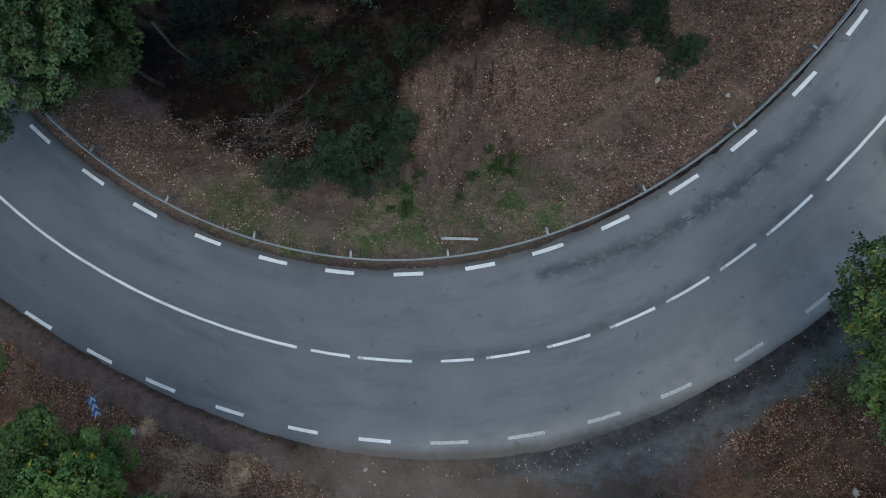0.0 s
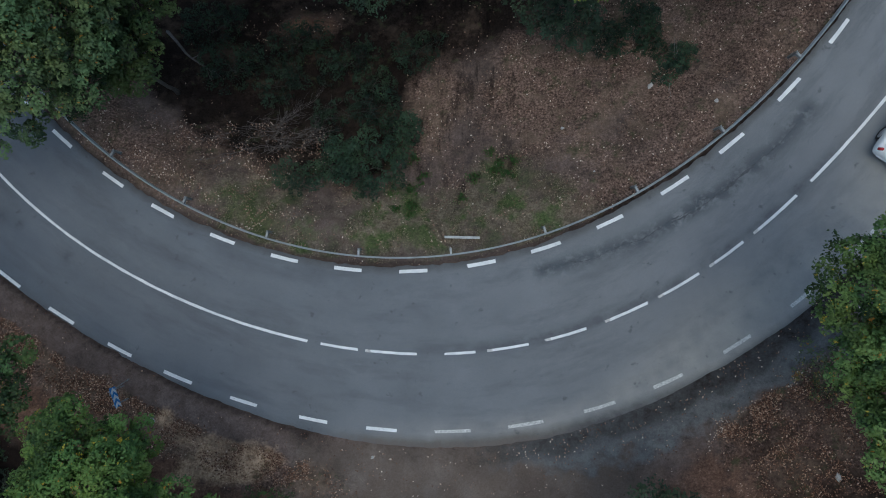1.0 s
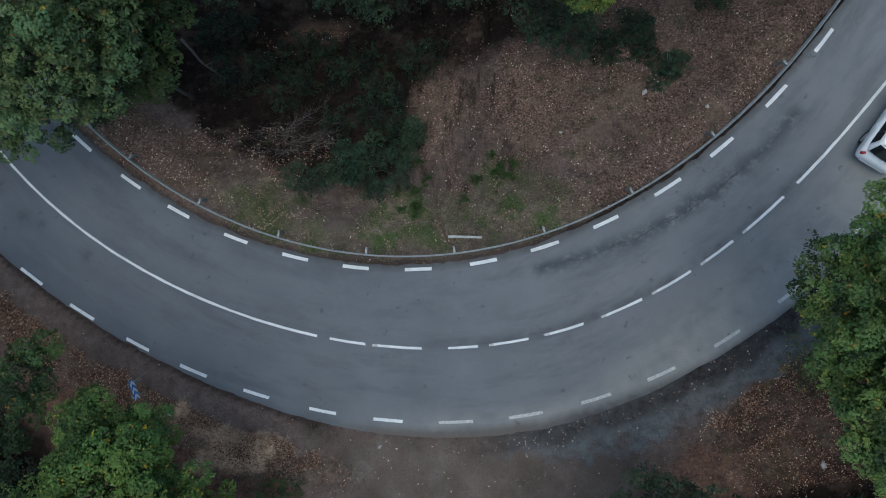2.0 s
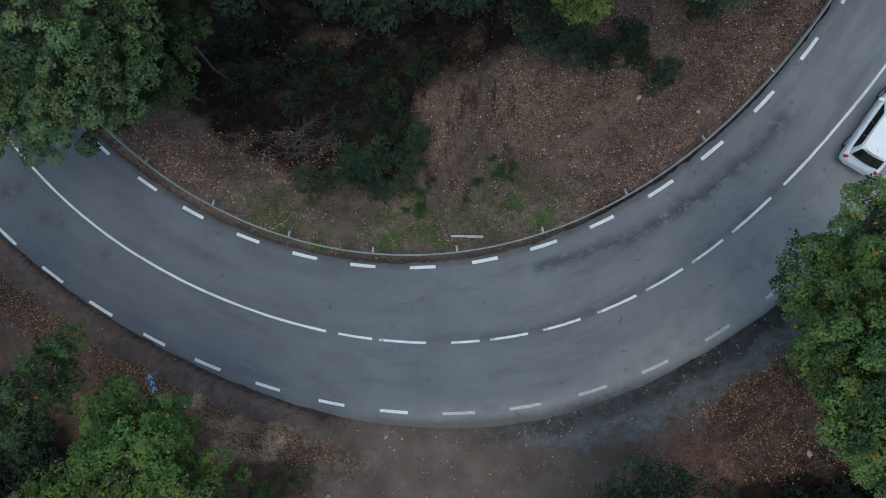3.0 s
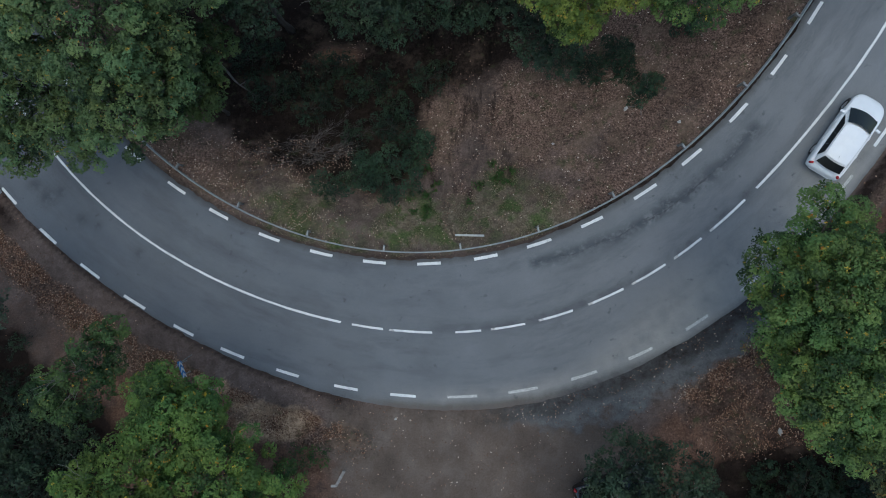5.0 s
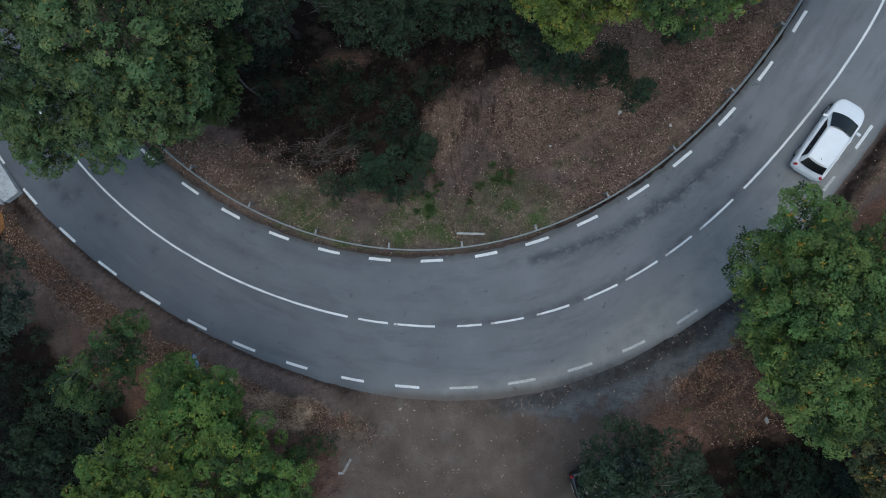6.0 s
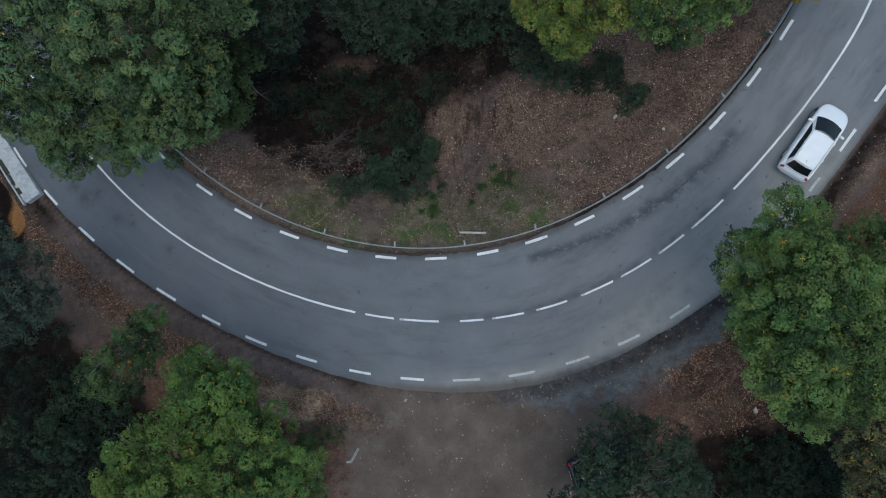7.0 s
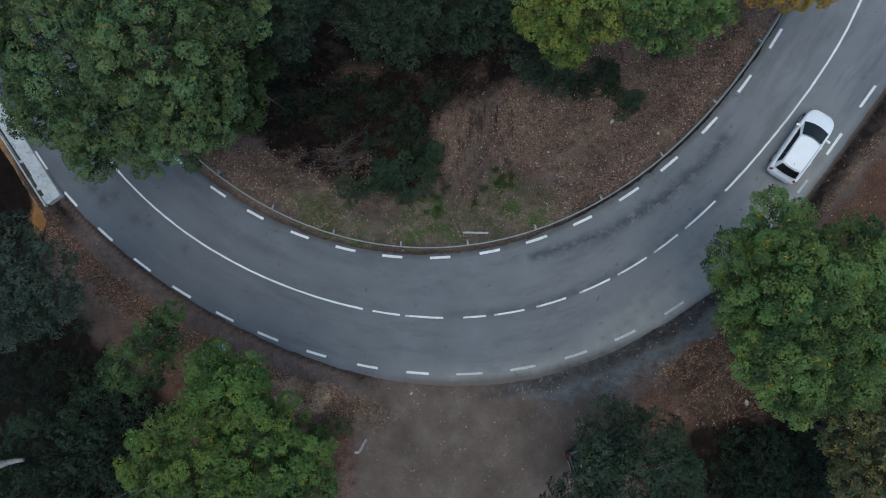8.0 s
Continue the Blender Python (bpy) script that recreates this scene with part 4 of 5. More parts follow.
    model = tree("oak_tree", "unseen oak past the edge of the view, added to shade the ground", [(-2.4, 20, 7, 2.6), (-5.4, 22.2, 7.5, 2.8), (-2.2, 24.4, 7, 2.7), (0.4, 22.4, 8, 2.8), (-2.6, 22, 9.4, 2.5), (-2.5, 22, 5, 3.2)], (-2.5, 22.3), OAK, (0.30, 0.20), 0.65, 50, 0.3, seed=70)
    for x, y, turn in wood:
        copy_thing(model, pose(x, y, float(ground_z([x], [y])[0]) - 0.15, 0, 0, turn))
    shrub = "dense dark green evergreen shrub "
    tree("shrub", shrub + "at the foot of the grassy verge", [(-6.4, 3.0, -0.9, 0.75), (-5.2, 3.5, -1.0, 0.95), (-4.0, 3.2, -1.0, 0.8), (-3.2, 2.7, -0.8, 0.65), (-4.8, 4.4, -1.5, 0.9), (-3.5, 4.4, -1.4, 0.95), (-7.2, 3.5, -1.1, 0.7), (-2.2, 3.3, -1.0, 0.6), (-2.3, 4.4, -1.6, 0.8), (-1.7, 5.4, -2.0, 0.7)],
         (-4.4, 3.9), SHRUB_GREEN, (0.11, 0.055), 0.34, 80, 0.07, 1.0, seed=27)
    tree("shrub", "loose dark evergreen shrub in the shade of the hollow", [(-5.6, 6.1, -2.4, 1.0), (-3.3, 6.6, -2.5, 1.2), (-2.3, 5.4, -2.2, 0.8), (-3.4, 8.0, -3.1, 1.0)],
         (-3.6, 6.6), SHRUB_SHADED, (0.11, 0.055), 0.34, 55, 0.06, 0.8, seed=36)
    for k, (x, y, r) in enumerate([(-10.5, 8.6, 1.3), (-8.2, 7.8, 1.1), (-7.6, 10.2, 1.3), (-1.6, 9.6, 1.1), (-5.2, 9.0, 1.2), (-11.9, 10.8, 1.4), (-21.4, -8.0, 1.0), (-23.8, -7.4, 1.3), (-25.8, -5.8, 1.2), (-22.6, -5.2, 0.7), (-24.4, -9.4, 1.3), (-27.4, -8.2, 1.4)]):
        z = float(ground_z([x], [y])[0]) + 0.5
        tree("shrub", "dark undergrowth shrub on the shaded woodland floor", [(x, y, z, r), (x + 0.9 * r, y + 0.5, z - 0.2, 0.7 * r)], (x, y), SHRUB_SHADED, (0.10, 0.055), 0.34, 60, 0.05, 0.7, seed=60 + k)
    tree("shrub", "low green shrub on the leaf-strewn slope", [(9.8, 7.6, -0.5, 0.8), (10.3, 8.1, -0.3, 0.75), (10.6, 7.5, -0.5, 0.55)], (10.2, 7.8), SHRUB_GREEN, (0.10, 0.055), 0.3, 75, 0.05, 1.5, seed=28, twigs=2)
    tree("shrub", "dark shrub in the shade of the yellowing oak", [(7.3, 9.4, -0.9, 0.95), (8.6, 10.0, -0.6, 0.9), (9.1, 9.0, -0.8, 0.7)], (8.2, 9.6), SHRUB_SHADED, (0.10, 0.055), 0.3, 75, 0.04, 1.2, seed=32)
    tree("shrub", "small dark shrub on the slope", [(8.9, 7.2, -0.9, 0.4)], (8.9, 7.3), SHRUB_GREEN, (0.10, 0.055), 0.25, 75, 0.03, 1.5, seed=29)
    tree("shrub", "small dark shrub near the guardrail", [(12.2, 11.4, -0.5, 1.02)], (12.2, 11.4), SHRUB_GREEN, (0.10, 0.055), 0.3, 75, 0.04, 1.5, seed=30)
    tree("shrub", "low grey-green bush in front of the chevron sign", [(14.6, -4.7, 2.2, 0.95), (15.5, -4.4, 2.5, 0.9), (15.0, -5.6, 2.1, 0.8)], (15.1, -4.9), OAK_OLIVE, (0.09, 0.05), 0.3, 45, 0.04, 0.7, seed=35)
    tree("shrub", "low bramble shrub at the edge of the lay-by", [(-7.3, -10.9, 0.1, 0.7), (-8.2, -11.3, 0.2, 0.9)], (-7.8, -11.1), WEED, (0.09, 0.05), 0.3, 45, 0.04, 0.7, seed=31)


def weed(x, y, r, seed, label):
    """A rosette of upright weeds."""
    rng = np.random.default_rng(seed)
    z = float(ground_z([x], [y])[0])
    root = tagged(new("weed"), label, "plant")
    root.location = (x, y, z)
    n = int(900 * r * r) + 60
    heart = rng.normal(scale=0.5 * r, size=(7, 2))[rng.integers(0, 7, n)]
    off = heart + rng.normal(scale=0.24 * r, size=(n, 2))
    a, q = rng.uniform(0, 2 * math.pi, n), np.minimum(np.hypot(off[:, 0], off[:, 1]), r)
    px, py = x + off[:, 0], y + off[:, 1]
    pz = ground_z(px, py, False) - z + rng.uniform(0.02, 0.22, n) * (1.2 - q / r)
    d = np.stack([np.cos(a), np.sin(a), np.full(n, 0.9)], 1) + rng.normal(scale=0.4, size=(n, 3))
    leaf_cloud("leaves", np.stack([px - x, py - y, pz], 1), d, 0.10, 0.045, rng, WEED, root)
    stems = [tube([(0, 0, -0.03), (math.cos(t) * r * 0.4, math.sin(t) * r * 0.4, 0.18)], [0.008, 0.004], 4) for t in (0.3, 2.0, 4.1)]
    v, f = joined(stems)
    mesh_object("stems", v, f, TWIG, root)


def build_brush():
    """A heap of dry cut branches."""
    rng = random.Random(41)
    foot = Vector((-8.2, 5.3, float(ground_z([-8.2], [5.3])[0])))
    root = tagged(new("brush_pile"), "tangled heap of dry grey cut branches on the slope", "brush pile")
    root.location = foot
    for _ in range(34):
        a = rng.uniform(-0.5, 0.7) + rng.choice((0, 0, math.pi))
        s = Vector((rng.uniform(-1.9, 1.7), rng.uniform(-1.0, 1.1), 0))
        s.z = float(ground_z([foot.x + s.x], [foot.y + s.y])[0]) - foot.z + rng.uniform(0.03, 0.4)
        e = s + Vector((math.cos(a), math.sin(a), rng.uniform(-0.05, 0.3))) * rng.uniform(0.9, 2.2)
        e.z = max(e.z, float(ground_z([foot.x + e.x], [foot.y + e.y])[0]) - foot.z + 0.03)
        main = wavering(s, e, 5, 0.06, rng)
        v, f = tube(main, [0.013, 0.012, 0.010, 0.008, 0.006, 0.004], 5)
        branch = mesh_object("branch", v, f, TWIG, root)
        pieces = []
        for _ in range(12):
            p = main[rng.randint(1, 5)]
            b = a + rng.uniform(-1.1, 1.1)
            q = p + Vector((math.cos(b), math.sin(b), rng.uniform(-0.1, 0.5))) * rng.uniform(0.25, 0.9)
            pieces.append(tube(wavering(p, q, 3, 0.1, rng), [0.006, 0.005, 0.004, 0.003], 4))
        v, f = joined(pieces)
        tagged(mesh_object("twig_spray", v, f, TWIG, branch), kind="stuff")


def dead_branch(name, label, path, radius, forks, seed, mat, on_ground=True):
    """A bare fallen or leaning stem with a few forks."""
    rng = random.Random(seed)
    pts = [Vector((x, y, float(ground_z([x], [y])[0]) + h if on_ground else h)) for x, y, h in path]
    root = tagged(new(name), label, "dead wood")
    root.location = pts[0]
    fine = []
    for a, b in zip(pts, pts[1:]):
        fine += wavering(a, b, 4, 0.03, rng)[:-1]
    fine.append(pts[-1])
    rel = [p - pts[0] for p in fine]
    n = len(rel)
    v, f = tube(rel, [radius * (1 - 0.75 * i / n) for i in range(n)], 8)
    mesh_object("stem", v, f, mat, root, smooth=True)
    for _ in range(forks):
        i = rng.randint(n // 2, n - 1)
        ahead = (rel[min(i, n - 1)] - rel[max(i - 2, 0)]).normalized()
        q = rel[i] + (ahead + Vector((rng.uniform(-1, 1), rng.uniform(-1, 1), rng.uniform(-0.1, 0.4)))) * rng.uniform(0.4, 1.0)
        v, f = tube(wavering(rel[i], q, 4, 0.08, rng), [radius * 0.35, radius * 0.3, radius * 0.22, radius * 0.16, radius * 0.08], 5)
        mesh_object("fork", v, f, mat, root)
    return root


# ---- loose things ----
def stone(x, y, size, seed, label):
    bm = bmesh.new()
    bmesh.ops.create_icosphere(bm, subdivisions=2, radius=size)
    for v in bm.verts:
        k = 1 + 0.8 * noise.noise(v.co / size * 1.4 + Vector((seed * 3.7, 0, 0)))
        v.co = Vector((v.co.x * k * 1.2, v.co.y * k * 0.85, v.co.z * k * 0.55))
    bm.transform(pose(0, 0, 0, 0, 0, seed * 57))
    ob = part("stone", bm, STONE, None, label)
    ob.location = (x, y, float(ground_z([x], [y])[0]) + size * 0.2)
    tagged(ob, label, "stone", "pale stones on the ground")


def build_loose_post():
    x0, y0, x1, y1 = -0.06, 0.44, 1.42, 0.40
    z = float(ground_z([x0, x1], [y0, y1]).max()) + 0.05
    root = tagged(new("steel_post"), "spare galvanised steel guardrail post lying in the grass", "steel post")
    root.location = ((x0 + x1) / 2, (y0 + y1) / 2, z)
    root.rotation_euler = (0, math.radians(-3.5), math.atan2(y1 - y0, x1 - x0))
    part("web", box(1.5, 0.09, 0.012, pose(0, 0, 0.03)), STEEL, root)
    for s in (-1, 1):
        part("flange", box(1.5, 0.012, 0.07, pose(0, s * 0.047, 0.0)), STEEL, root)


def build_log():
    root = tagged(new("timber_beam"), "weathered timber beam with a broken pale piece on the dirt", "timber")
    z = float(ground_z([-6.0], [-12.2])[0])
    root.location = (-6.30, -12.53, z)
    part("beam", box(0.86, 0.15, 0.13, pose(0.20, 0.37, 0.07, 0, 0, 61), 0.015), DEAD, root)
    part("broken_piece", box(0.66, 0.13, 0.09, pose(-0.32, -0.03, 0.09, 0, 0, 2), 0.012), STONE, root, "pale split wood")


def chevron_sign(x, y, yaw, label):
    """A low chevron board on two posts; its face looks along the local +x axis."""
    root = tagged(new("chevron_sign"), label, "road sign", "chevron signs round the bend")
    root.location, root.rotation_euler = (x, y, float(ground_z([x], [y])[0])), (0, 0, math.radians(yaw))
    board = part("board", box(0.03, 0.86, 0.42, pose(0, 0, 0.92), 0.008), SIGN_BLUE, root, "blue board with white arrowheads")
    for k in (-0.24, 0.06, 0.36):
        z, w = 0.92, 0.15
        pts = [(0.018, k + 0.06, z), (0.018, k - 0.11, z + 0.20), (0.018, k - 0.11 - w, z + 0.20), (0.018, k + 0.06 - w, z), (0.018, k - 0.11 - w, z - 0.20), (0.018, k - 0.11, z - 0.20)]
        verts = pts + [(0.012, b, c) for _, b, c in pts]
        faces = [(0, 1, 2, 3), (0, 3, 4, 5)] + [(i, i + 6, (i + 1) % 6 + 6, (i + 1) % 6) for i in range(6)]
        mesh_object("chevron", verts, faces, SIGN_WHITE, board, "white arrowhead")
    for k in (-0.3, 0.3):
        part("post", box(0.05, 0.05, 1.3, pose(-0.045, k, 0.55), 0.006), STEEL, root)
    for end in ((-0.75, 0.10), (0.32, 0.50)):
        v, f = tube([(-0.06, 0.3, 1.0), (*end, 0.02)], [0.02, 0.02], 6)
        mesh_object("stay", v, f, STEEL, root, "thin slanting steel stay")


def build_litter():
    """Fallen leaves, scattered where they lie thick."""
    rng = np.random.default_rng(77)
    n = 300000
    x, y = rng.uniform(-31, 27, n), rng.uniform(-18, 18, n)
    # where the wind has piled them up they lie far thicker
    thick = [(10.5, 20.0, -12.0, -4.0, 60000), (-26.0, -6.0, -10.5, 1.0, 120000), (-14.0, -5.5, 0.8, 6.0, 16000)]
    x = np.concatenate([x] + [rng.uniform(x0, x1, m) for x0, x1, _, _, m in thick])
    y = np.concatenate([y] + [rng.uniform(y0, y1, m) for _, _, y0, y1, m in thick])
    n = len(x)
    zs = zones(x, y)
    ang, d_in, d_out, _ = place(x, y)
    off = np.maximum(d_in, d_out)
    clump = np.clip(0.55 + 1.7 * rough_noise(x, y, 1.1, 21.0), 0.05, 2.0)
    chance = (0.30 + (0.25 * band(ang, 0.36, 0.5, 0.74, 0.8) + 1.1 * smooth(-ang, 0.04, 0.12)) * (d_out > 0)) * zs["litter"] + 0.07 * zs["grass"] + 0.05 * zs["gravel"] + 0.10 * zs["tar"] + 0.10 * band(d_out + 0.2 * clump, 0.3, 0.55, 0.8, 1.4) * band(ang, 0.06, 0.2, 0.68, 0.76) + 0.04 + 0.28 * zs["heap"] + 0.25 * zs["litter"] * (d_in > 0) * smooth(-ang, 0.25, 0.4)
    chance = chance * clump * (1 - 0.97 * np.clip(zs["damp_shade"], 0, 1) * (off > 1.5) * (1 - zs["heap"]) * (ang < 0.72))
    chance = np.where(off < 0.05, 0.0, chance) * (1 - 0.35 * zs["scar"]) * np.where((off < 0.5) & (d_in > 0), 0.7, 1.0)
    extra = np.arange(n) >= 300000
    piled = np.maximum(0.30 * zs["heap"] ** 1.5, 0.75 * zs["litter"] * (2.2 * band(d_out, 1.2, 1.5, 2.3, 3.1) + 0.5 * (d_in > 0.4)))
    chance = np.where(extra, piled * (1 - 0.5 * zs["scar"]) * clump * (off > 0.3), chance)
    keep = rng.uniform(0, 1, n) < chance
    x, y = x[keep], y[keep]
    z = ground_z(x, y) + rng.uniform(0.01, 0.035, len(x))
    normals = rng.normal(scale=0.35, size=(len(x), 3)) + (0, 0, 1)
    heap = (zs["heap"][keep] > 0.4) | ((d_out[keep] > 0) & ((ang[keep] < -0.03) | (ang[keep] > 0.75)))
    root = tagged(new("fallen_leaves"), "scattered dry tan and brown fallen leaves", "leaf litter", kind="stuff")
    pts = np.stack([x, y, z], 1)
    leaf_cloud("leaves", pts[~heap], normals[~heap], 0.084, 0.050, rng, FALLEN, root)
    leaf_cloud("leaf_heap", pts[heap], normals[heap], 0.078, 0.046, rng, FALLEN_BANK, root, "thick russet leaves drifted along the banks")


def build_grass():
    """Short rough grass on the verge."""
    rng = np.random.default_rng(78)
    n = 150000
    x, y = rng.uniform(-12, 9, n), rng.uniform(-1.5, 8, n)
    zs = zones(x, y)
    tuft = rough_noise(x, y, 1.1, 33.0)
    keep = rng.uniform(0, 1, n) < 0.8 * np.clip(zs["grass"] - 0.12, 0, 1) * smooth(tuft, -0.1, 0.35)
    x, y = x[keep], y[keep]
    z = ground_z(x, y) + 0.03
    normals = rng.normal(scale=0.8, size=(len(x), 3)) + (0, 0, 0.35)
    root = tagged(new("grass"), "short dry and green verge grass", "grass", kind="stuff")
    leaf_cloud("blades", np.stack([x, y, z], 1), normals, 0.12, 0.018, rng, BLADE, root)


# ---- cars ----
def car(label, x, y, yaw, paint):
    """A five-door estate hatchback; its own +x points ahead."""
    root = tagged(new("car"), label, "car")
    c, s = math.cos(math.radians(yaw)), math.sin(math.radians(yaw))

    def floor(px, py):
        _, d_in, d_out, _ = place([px], [py])
        return float(road_z(px, py)) if max(d_in[0], d_out[0]) < 0 else float(ground_z([px], [py], False)[0]) + 0.02

    ahead = Vector((2 * c, 2 * s, floor(x + c, y + s) - floor(x - c, y - s))).normalized()
    left = Vector((-1.4 * s, 1.4 * c, floor(x - 0.7 * s, y + 0.7 * c) - floor(x + 0.7 * s, y - 0.7 * c))).normalized()
    up = ahead.cross(left).normalized()
    left = up.cross(ahead)
    root.matrix_basis = Matrix.Translation((x, y, floor(x, y) + 0.005)) @ Matrix((ahead, left, up)).transposed().to_4x4()
    # lower body: lofted sections of x, half width, bottom, shoulder, middle of the top
    sections = [(-2.15, 0.58, 0.40, 0.60, 0.64), (-2.12, 0.76, 0.32, 0.72, 0.76), (-2.02, 0.82, 0.28, 0.82, 0.90), (-1.84, 0.85, 0.24, 0.92, 0.98), (-1.4, 0.86, 0.20, 0.94, 0.99), (-0.5, 0.865, 0.18, 0.94, 0.99),
                (0.4, 0.865, 0.18, 0.93, 0.99), (0.95, 0.855, 0.19, 0.92, 1.0), (1.3, 0.835, 0.20, 0.88, 0.965), (1.60, 0.79, 0.22, 0.80, 0.885), (1.82, 0.70, 0.27, 0.70, 0.78), (1.97, 0.54, 0.34, 0.61, 0.665), (2.03, 0.36, 0.42, 0.55, 0.57)]
    verts, faces = [], []
    for sx, w, zb, zs, zt in sections:
        half = [(0.0, zb), (0.82 * w, zb), (0.96 * w, zb + 0.10), (w, 0.5 * (zb + zs)), (0.985 * w, zs - 0.09), (0.93 * w, zs), (0.5 * w, 0.35 * zs + 0.65 * zt), (0.0, zt)]
        ring = half + [(-p, q) for p, q in half[-2:0:-1]]
        verts += [(sx, p, q) for p, q in ring]
    m = 14
    for i in range(len(sections) - 1):
        for k in range(m):
            a, b = i * m + k, i * m + (k + 1) % m
            faces.append((a, b, b + m, a + m))
    faces.append(tuple(range(m))[::-1])
    faces.append(tuple(range(len(verts) - m, len(verts))))
    body = mesh_object("body", verts, faces, paint, root, smooth=True)
    sub = body.modifiers.new("round", "SUBSURF")
    sub.levels = sub.render_levels = 2
    # cabin
    rows = [(-1.97, 0.69, 0.90, -1.60, 0.57, 1.40), (1.02, 0.70, 0.90, 0.12, 0.58, 1.43)]
    corners = {}
    for tag, (bx, by, bz, tx, ty, tz) in zip("rf", rows):
        for side, sg in (("l", 1), ("r", -1)):
            corners[tag + side + "b"], corners[tag + side + "t"] = Vector((bx, by * sg * 1.06, bz)), Vector((tx, ty * sg, tz))
    order = ["rlb", "flb", "frb", "rrb", "rlt", "flt", "frt", "rrt"]
    bm = bmesh.new()
    vs = [bm.verts.new(corners[k]) for k in order]
    for q in ((0, 3, 2, 1), (4, 5, 6, 7), (0, 1, 5, 4), (1, 2, 6, 5), (2, 3, 7, 6), (3, 0, 4, 7)):
        bm.faces.new([vs[i] for i in q])
    bmesh.ops.bevel(bm, geom=bm.edges[:], offset=0.15, segments=6, affect="EDGES", profile=0.55)
    cabin = part("cabin", bm, paint, root, smooth=True)
    # roof skin, crowned
    verts, faces, nu, nv = [], [], 9, 9
    for i in range(nu):
        for j in range(nv):
            u, v = i / (nu - 1), j / (nv - 1) * 2 - 1
            rx = -1.52 + (0.10 + 1.52) * u
            half = 0.545 + 0.02 * u - 0.10 * (2 * u - 1) ** 8
            verts.append((rx + 0.10 * (1 - v * v) * (1 if u > 0.5 else -1) * abs(2 * u - 1), v * half, 1.415 + 0.025 * u + 0.055 * (1 - v * v) * (1 - 0.5 * (2 * u - 1) ** 4)))
    for i in range(nu - 1):
        for j in range(nv - 1):
            a = i * nv + j
            faces.append((a, a + nv, a + nv + 1, a + 1))
    mesh_object("roof", verts, faces, paint, root, smooth=True)

    def pane(name, q, inset_u, inset_v, lift, bow=0.0, sweep=0.0):
        """A pane over the quad q (two lower, two upper corners), set in from its sides."""
        a, b, d, e = q
        n = (e - a).cross(b - a).normalized()
        out, fs, k = [], [], 7
        for i in range(k):
            for j in range(k):
                u, v = inset_u[0] + (inset_u[1] - inset_u[0]) * i / (k - 1), inset_v[0] + (inset_v[1] - inset_v[0]) * j / (k - 1)
                p = a.lerp(b, u).lerp(e.lerp(d, u), v)
                out.append(p + n * (lift + bow * (1 - (2 * u - 1) ** 2)) + Vector((sweep * (1 - (2 * u - 1) ** 2), 0, 0)))
        for i in range(k - 1):
            for j in range(k - 1):
                w = i * k + j
                fs.append((w, w + k, w + k + 1, w + 1))
        return mesh_object(name, out, fs, GLASS, root, "dark tinted glass", smooth=True)

    C = corners
    pane("windscreen", (C["flb"], C["frb"], C["frt"], C["flt"]), (0.03, 0.97), (0.04, 0.98), 0.014, 0.08, 0.10)
    pane("rear_window", (C["rrb"], C["rlb"], C["rlt"], C["rrt"]), (0.06, 0.94), (0.26, 0.99), 0.014, 0.05, -0.05)
    for sg, q in ((1, (C["rlb"], C["flb"], C["flt"], C["rlt"])), (-1, (C["rrb"], C["frb"], C["frt"], C["rrt"]))):
        if sg < 0:
            q = (q[1], q[0], q[3], q[2])
        for lo, hi in ((0.10, 0.319), (0.322, 0.579), (0.582, 0.90)):
            span = (lo, hi) if sg > 0 else (1 - hi, 1 - lo)
            pane("side_window", q, span, (0.14, 0.86), 0.010)
    for sg in (1, -1):
        mirror = part("wing_mirror", box(0.13, 0.22, 0.14, pose(0.66, sg * 0.90, 0.97, 0, 0, sg * 8), 0.04), paint, root, smooth=True)
        part("headlight", box(0.30, 0.15, 0.09, pose(1.71, sg * 0.575, 0.685, 0, 20, -sg * 40), 0.04), LAMP, root, "clear headlamp", smooth=True)
        part("tail_light", box(0.12, 0.16, 0.30, pose(-2.00, sg * 0.69, 0.80, 0, -14, sg * 32), 0.05), RED_LAMP, root, "red tail lamp", smooth=True)
        for hx in (-0.75, 0.25):
            part("door_handle", box(0.18, 0.03, 0.03, pose(hx, sg * 0.862, 0.80), 0.01), paint, root)
        for wx in (-1.24, 1.24):
            wheel = part("wheel", lathe([(0.0, 0.10), (0.21, 0.09), (0.215, 0.02)], 24, pose(wx, sg * 0.745, 0.31, -90 * sg)), ALLOY, root, "silver alloy wheel")
            part("tyre", lathe([(0.205, 0.085), (0.25, 0.105), (0.295, 0.10), (0.31, 0.07), (0.31, -0.07), (0.295, -0.10), (0.20, -0.10)], 28, pose(wx, sg * 0.745, 0.31, -90 * sg)), RUBBER, wheel, "black tyre", smooth=True)
            verts, faces, k = [], [], 14
            for i in range(k + 1):
                a = math.pi * i / k
                for r, o in ((0.33, 0.842), (0.375, 0.844), (0.375, 0.80)):
                    verts.append((wx + r * math.cos(a), sg * o, 0.31 + r * math.sin(a)))
                if i:
                    b = 3 * (i - 1)
                    faces += [(b, b + 1, b + 4, b + 3), (b + 1, b + 2, b + 5, b + 4)]
            mesh_object("wheel_arch", verts, faces, PLASTIC, root, "dark wheel arch lip")
    part("grille", box(0.05, 0.62, 0.12, pose(1.995, 0, 0.50), 0.02), PLASTIC, root, "black grille")
    part("lower_grille", box(0.05, 0.9, 0.10, pose(1.96, 0, 0.34), 0.02), PLASTIC, root, "black lower grille")
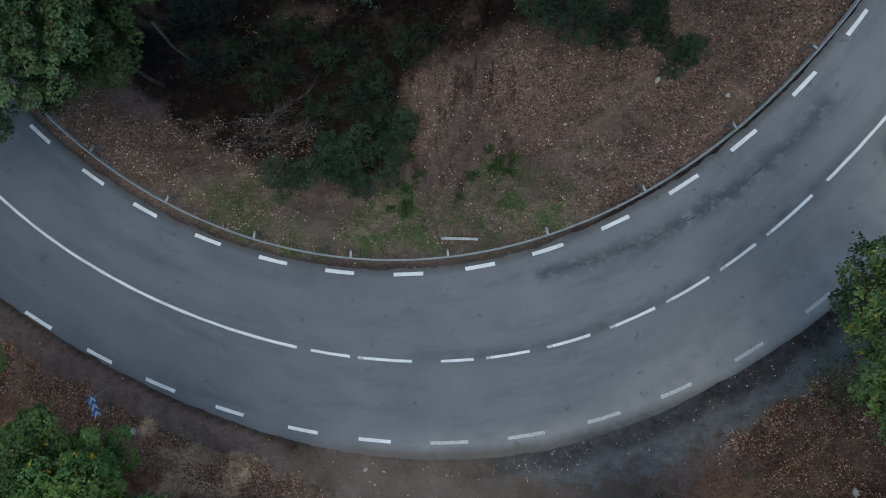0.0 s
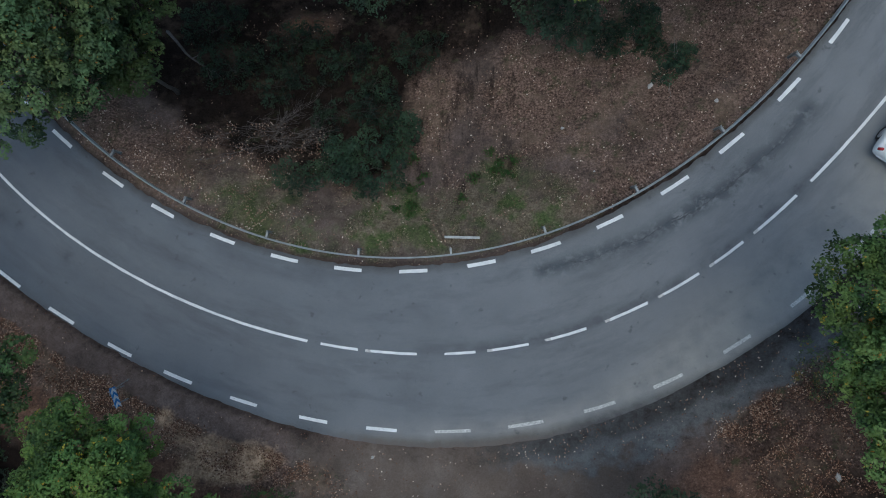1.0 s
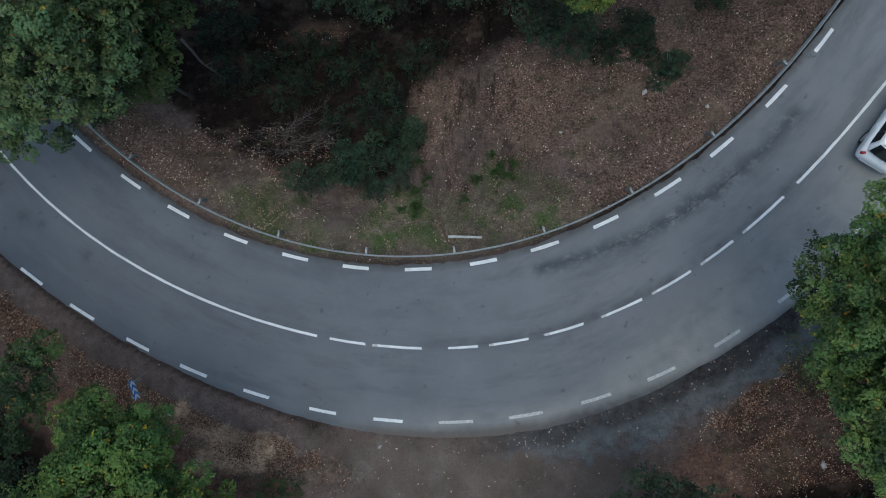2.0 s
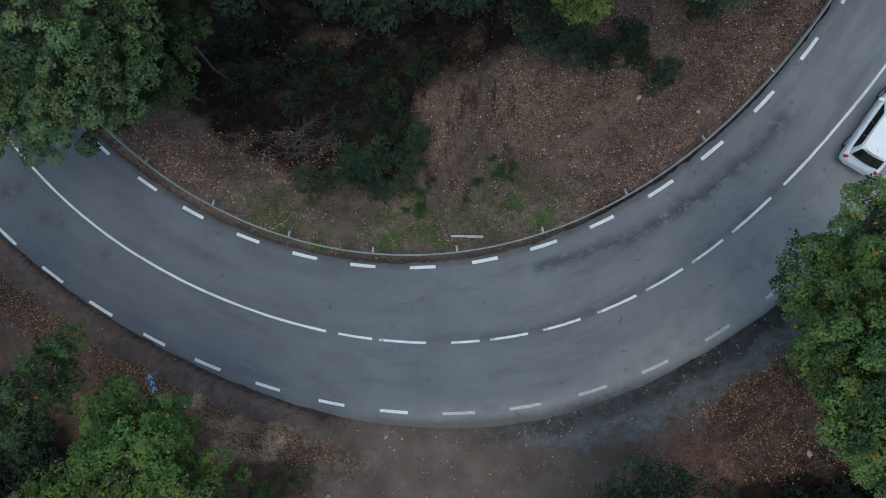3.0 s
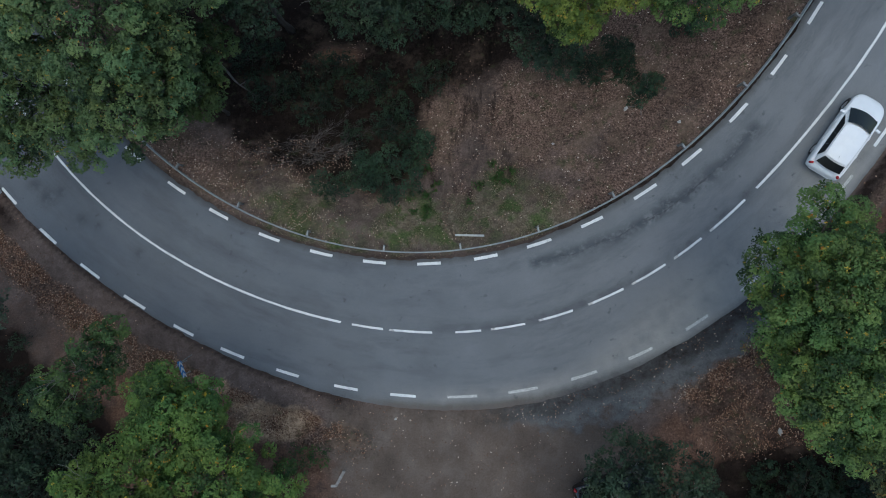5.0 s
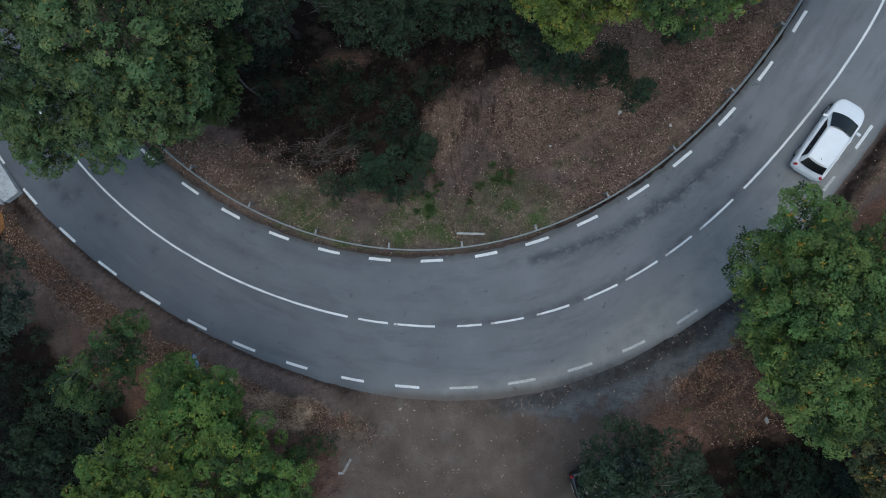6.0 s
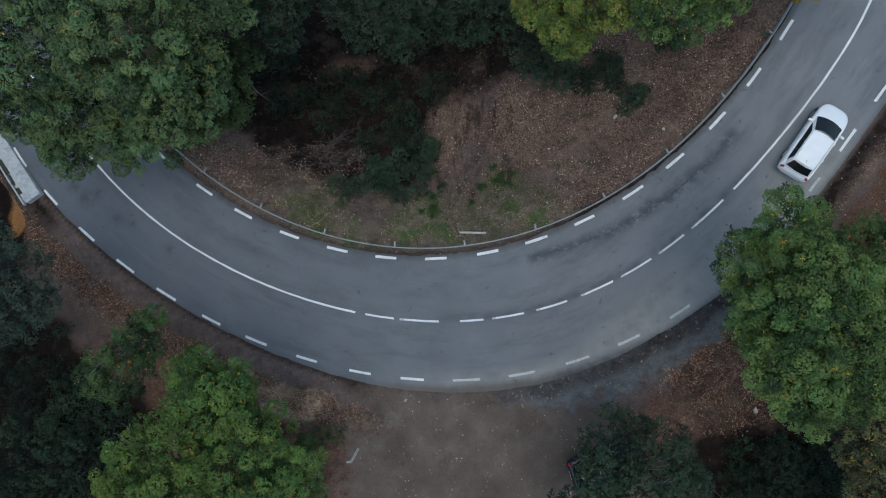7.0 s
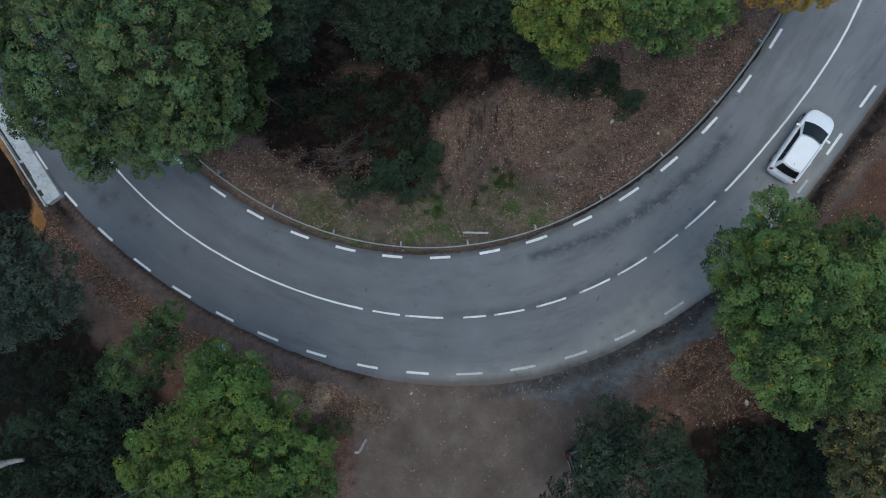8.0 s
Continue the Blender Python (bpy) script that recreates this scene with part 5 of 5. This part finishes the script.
    part("rear_bumper", box(0.16, 1.10, 0.20, pose(-2.08, 0, 0.42), 0.07), paint, root, smooth=True)
    part("number_plate", box(0.012, 0.50, 0.10, pose(-2.155, 0, 0.55), 0.003), PLATE, root, "plain white plate")
    part("wiper", box(0.03, 0.55, 0.02, pose(1.01, 0.12, 1.0, 0, 0, 8), 0.006), PLASTIC, root, "black wiper")
    part("wiper", box(0.03, 0.50, 0.02, pose(1.01, -0.38, 0.99, 0, 0, 4), 0.006), PLASTIC, root, "black wiper")
    v, f = tube([(-1.36, 0, 1.45), (-1.42, 0, 1.52), (-1.52, 0, 1.60)], [0.014, 0.008, 0.004], 6)
    mesh_object("aerial", v, f, PLASTIC, root, "short black aerial")
    return root


def lathe(profile, sides, m):
    """A turned shape: radius and height along a profile, round the local z axis, moved by m."""
    bm = bmesh.new()
    rings = []
    for r, h in profile:
        rings.append([bm.verts.new((r * math.cos(2 * math.pi * k / sides), r * math.sin(2 * math.pi * k / sides), h)) for k in range(sides)] if r > 0 else [bm.verts.new((0, 0, h))] * sides)
    for a, b in zip(rings, rings[1:]):
        for k in range(sides):
            q = [a[k], b[k], b[(k + 1) % sides], a[(k + 1) % sides]]
            q = list(dict.fromkeys(q))
            if len(q) > 2:
                bm.faces.new(q)
    bm.transform(m)
    bmesh.ops.recalc_face_normals(bm, faces=bm.faces)
    return bm


build_guardrail()
build_parapet()
build_trees()
car("white five-door hatchback with dark windows driving in the outer lane", 18.56, 5.02, 56.0, WHITE_PAINT)
car("black car with red tail lamps parked under a holm oak", 8.0, -12.35, 18.0, BLACK_PAINT)
chevron_sign(-14.1, -6.35, 20.0, "low blue and white chevron sign on the leafy bank")
chevron_sign(16.2, -4.1, 118.0, "low blue and white chevron sign under the leaning oak")
build_loose_post()
build_log()
build_brush()
dead_branch("fallen_branch", "bare grey branch lying under the oak", [(-13.6, 10.6, 0.5), (-12.4, 9.3, 0.9), (-11.3, 8.5, 0.4)], 0.085, 7, 51, TWIG)
dead_branch("dead_tree", "pale barkless dead stem leaning out of the dark trees", [(-27.0, -12.4, 3.4), (-24.6, -11.6, 4.3), (-22.7, -11.1, 4.9)], 0.3, 3, 52, DEAD, on_ground=False)
for k, (sx, sy, size) in enumerate([(11.13, 5.99, 0.08), (8.89, 7.0, 0.11), (15.9, -9.4, 0.13), (6.3, 3.2, 0.05), (-3.2, -9.1, 0.07), (-12.9, -7.6, 0.14), (5.2, 5.3, 0.08)]):
    stone(sx, sy, size, k, "pale limestone lump on the leaf litter")
for k, (wx, wy, r) in enumerate([(-1.65, 2.53, 0.35), (2.29, 3.6, 0.45), (0.74, 2.17, 0.28), (1.1, 3.12, 0.35), (-2.24, 1.75, 0.3), (3.0, 3.9, 0.25), (-1.5, 1.7, 0.4), (-2.4, 2.6, 0.35), (-1.5, 4.1, 0.3), (2.0, 4.3, 0.35), (2.7, 3.2, 0.25), (-1.0, 3.2, 0.3)]):
    weed(wx, wy, r, 90 + k, "low bright green weeds growing among the litter")
build_litter()
build_grass()
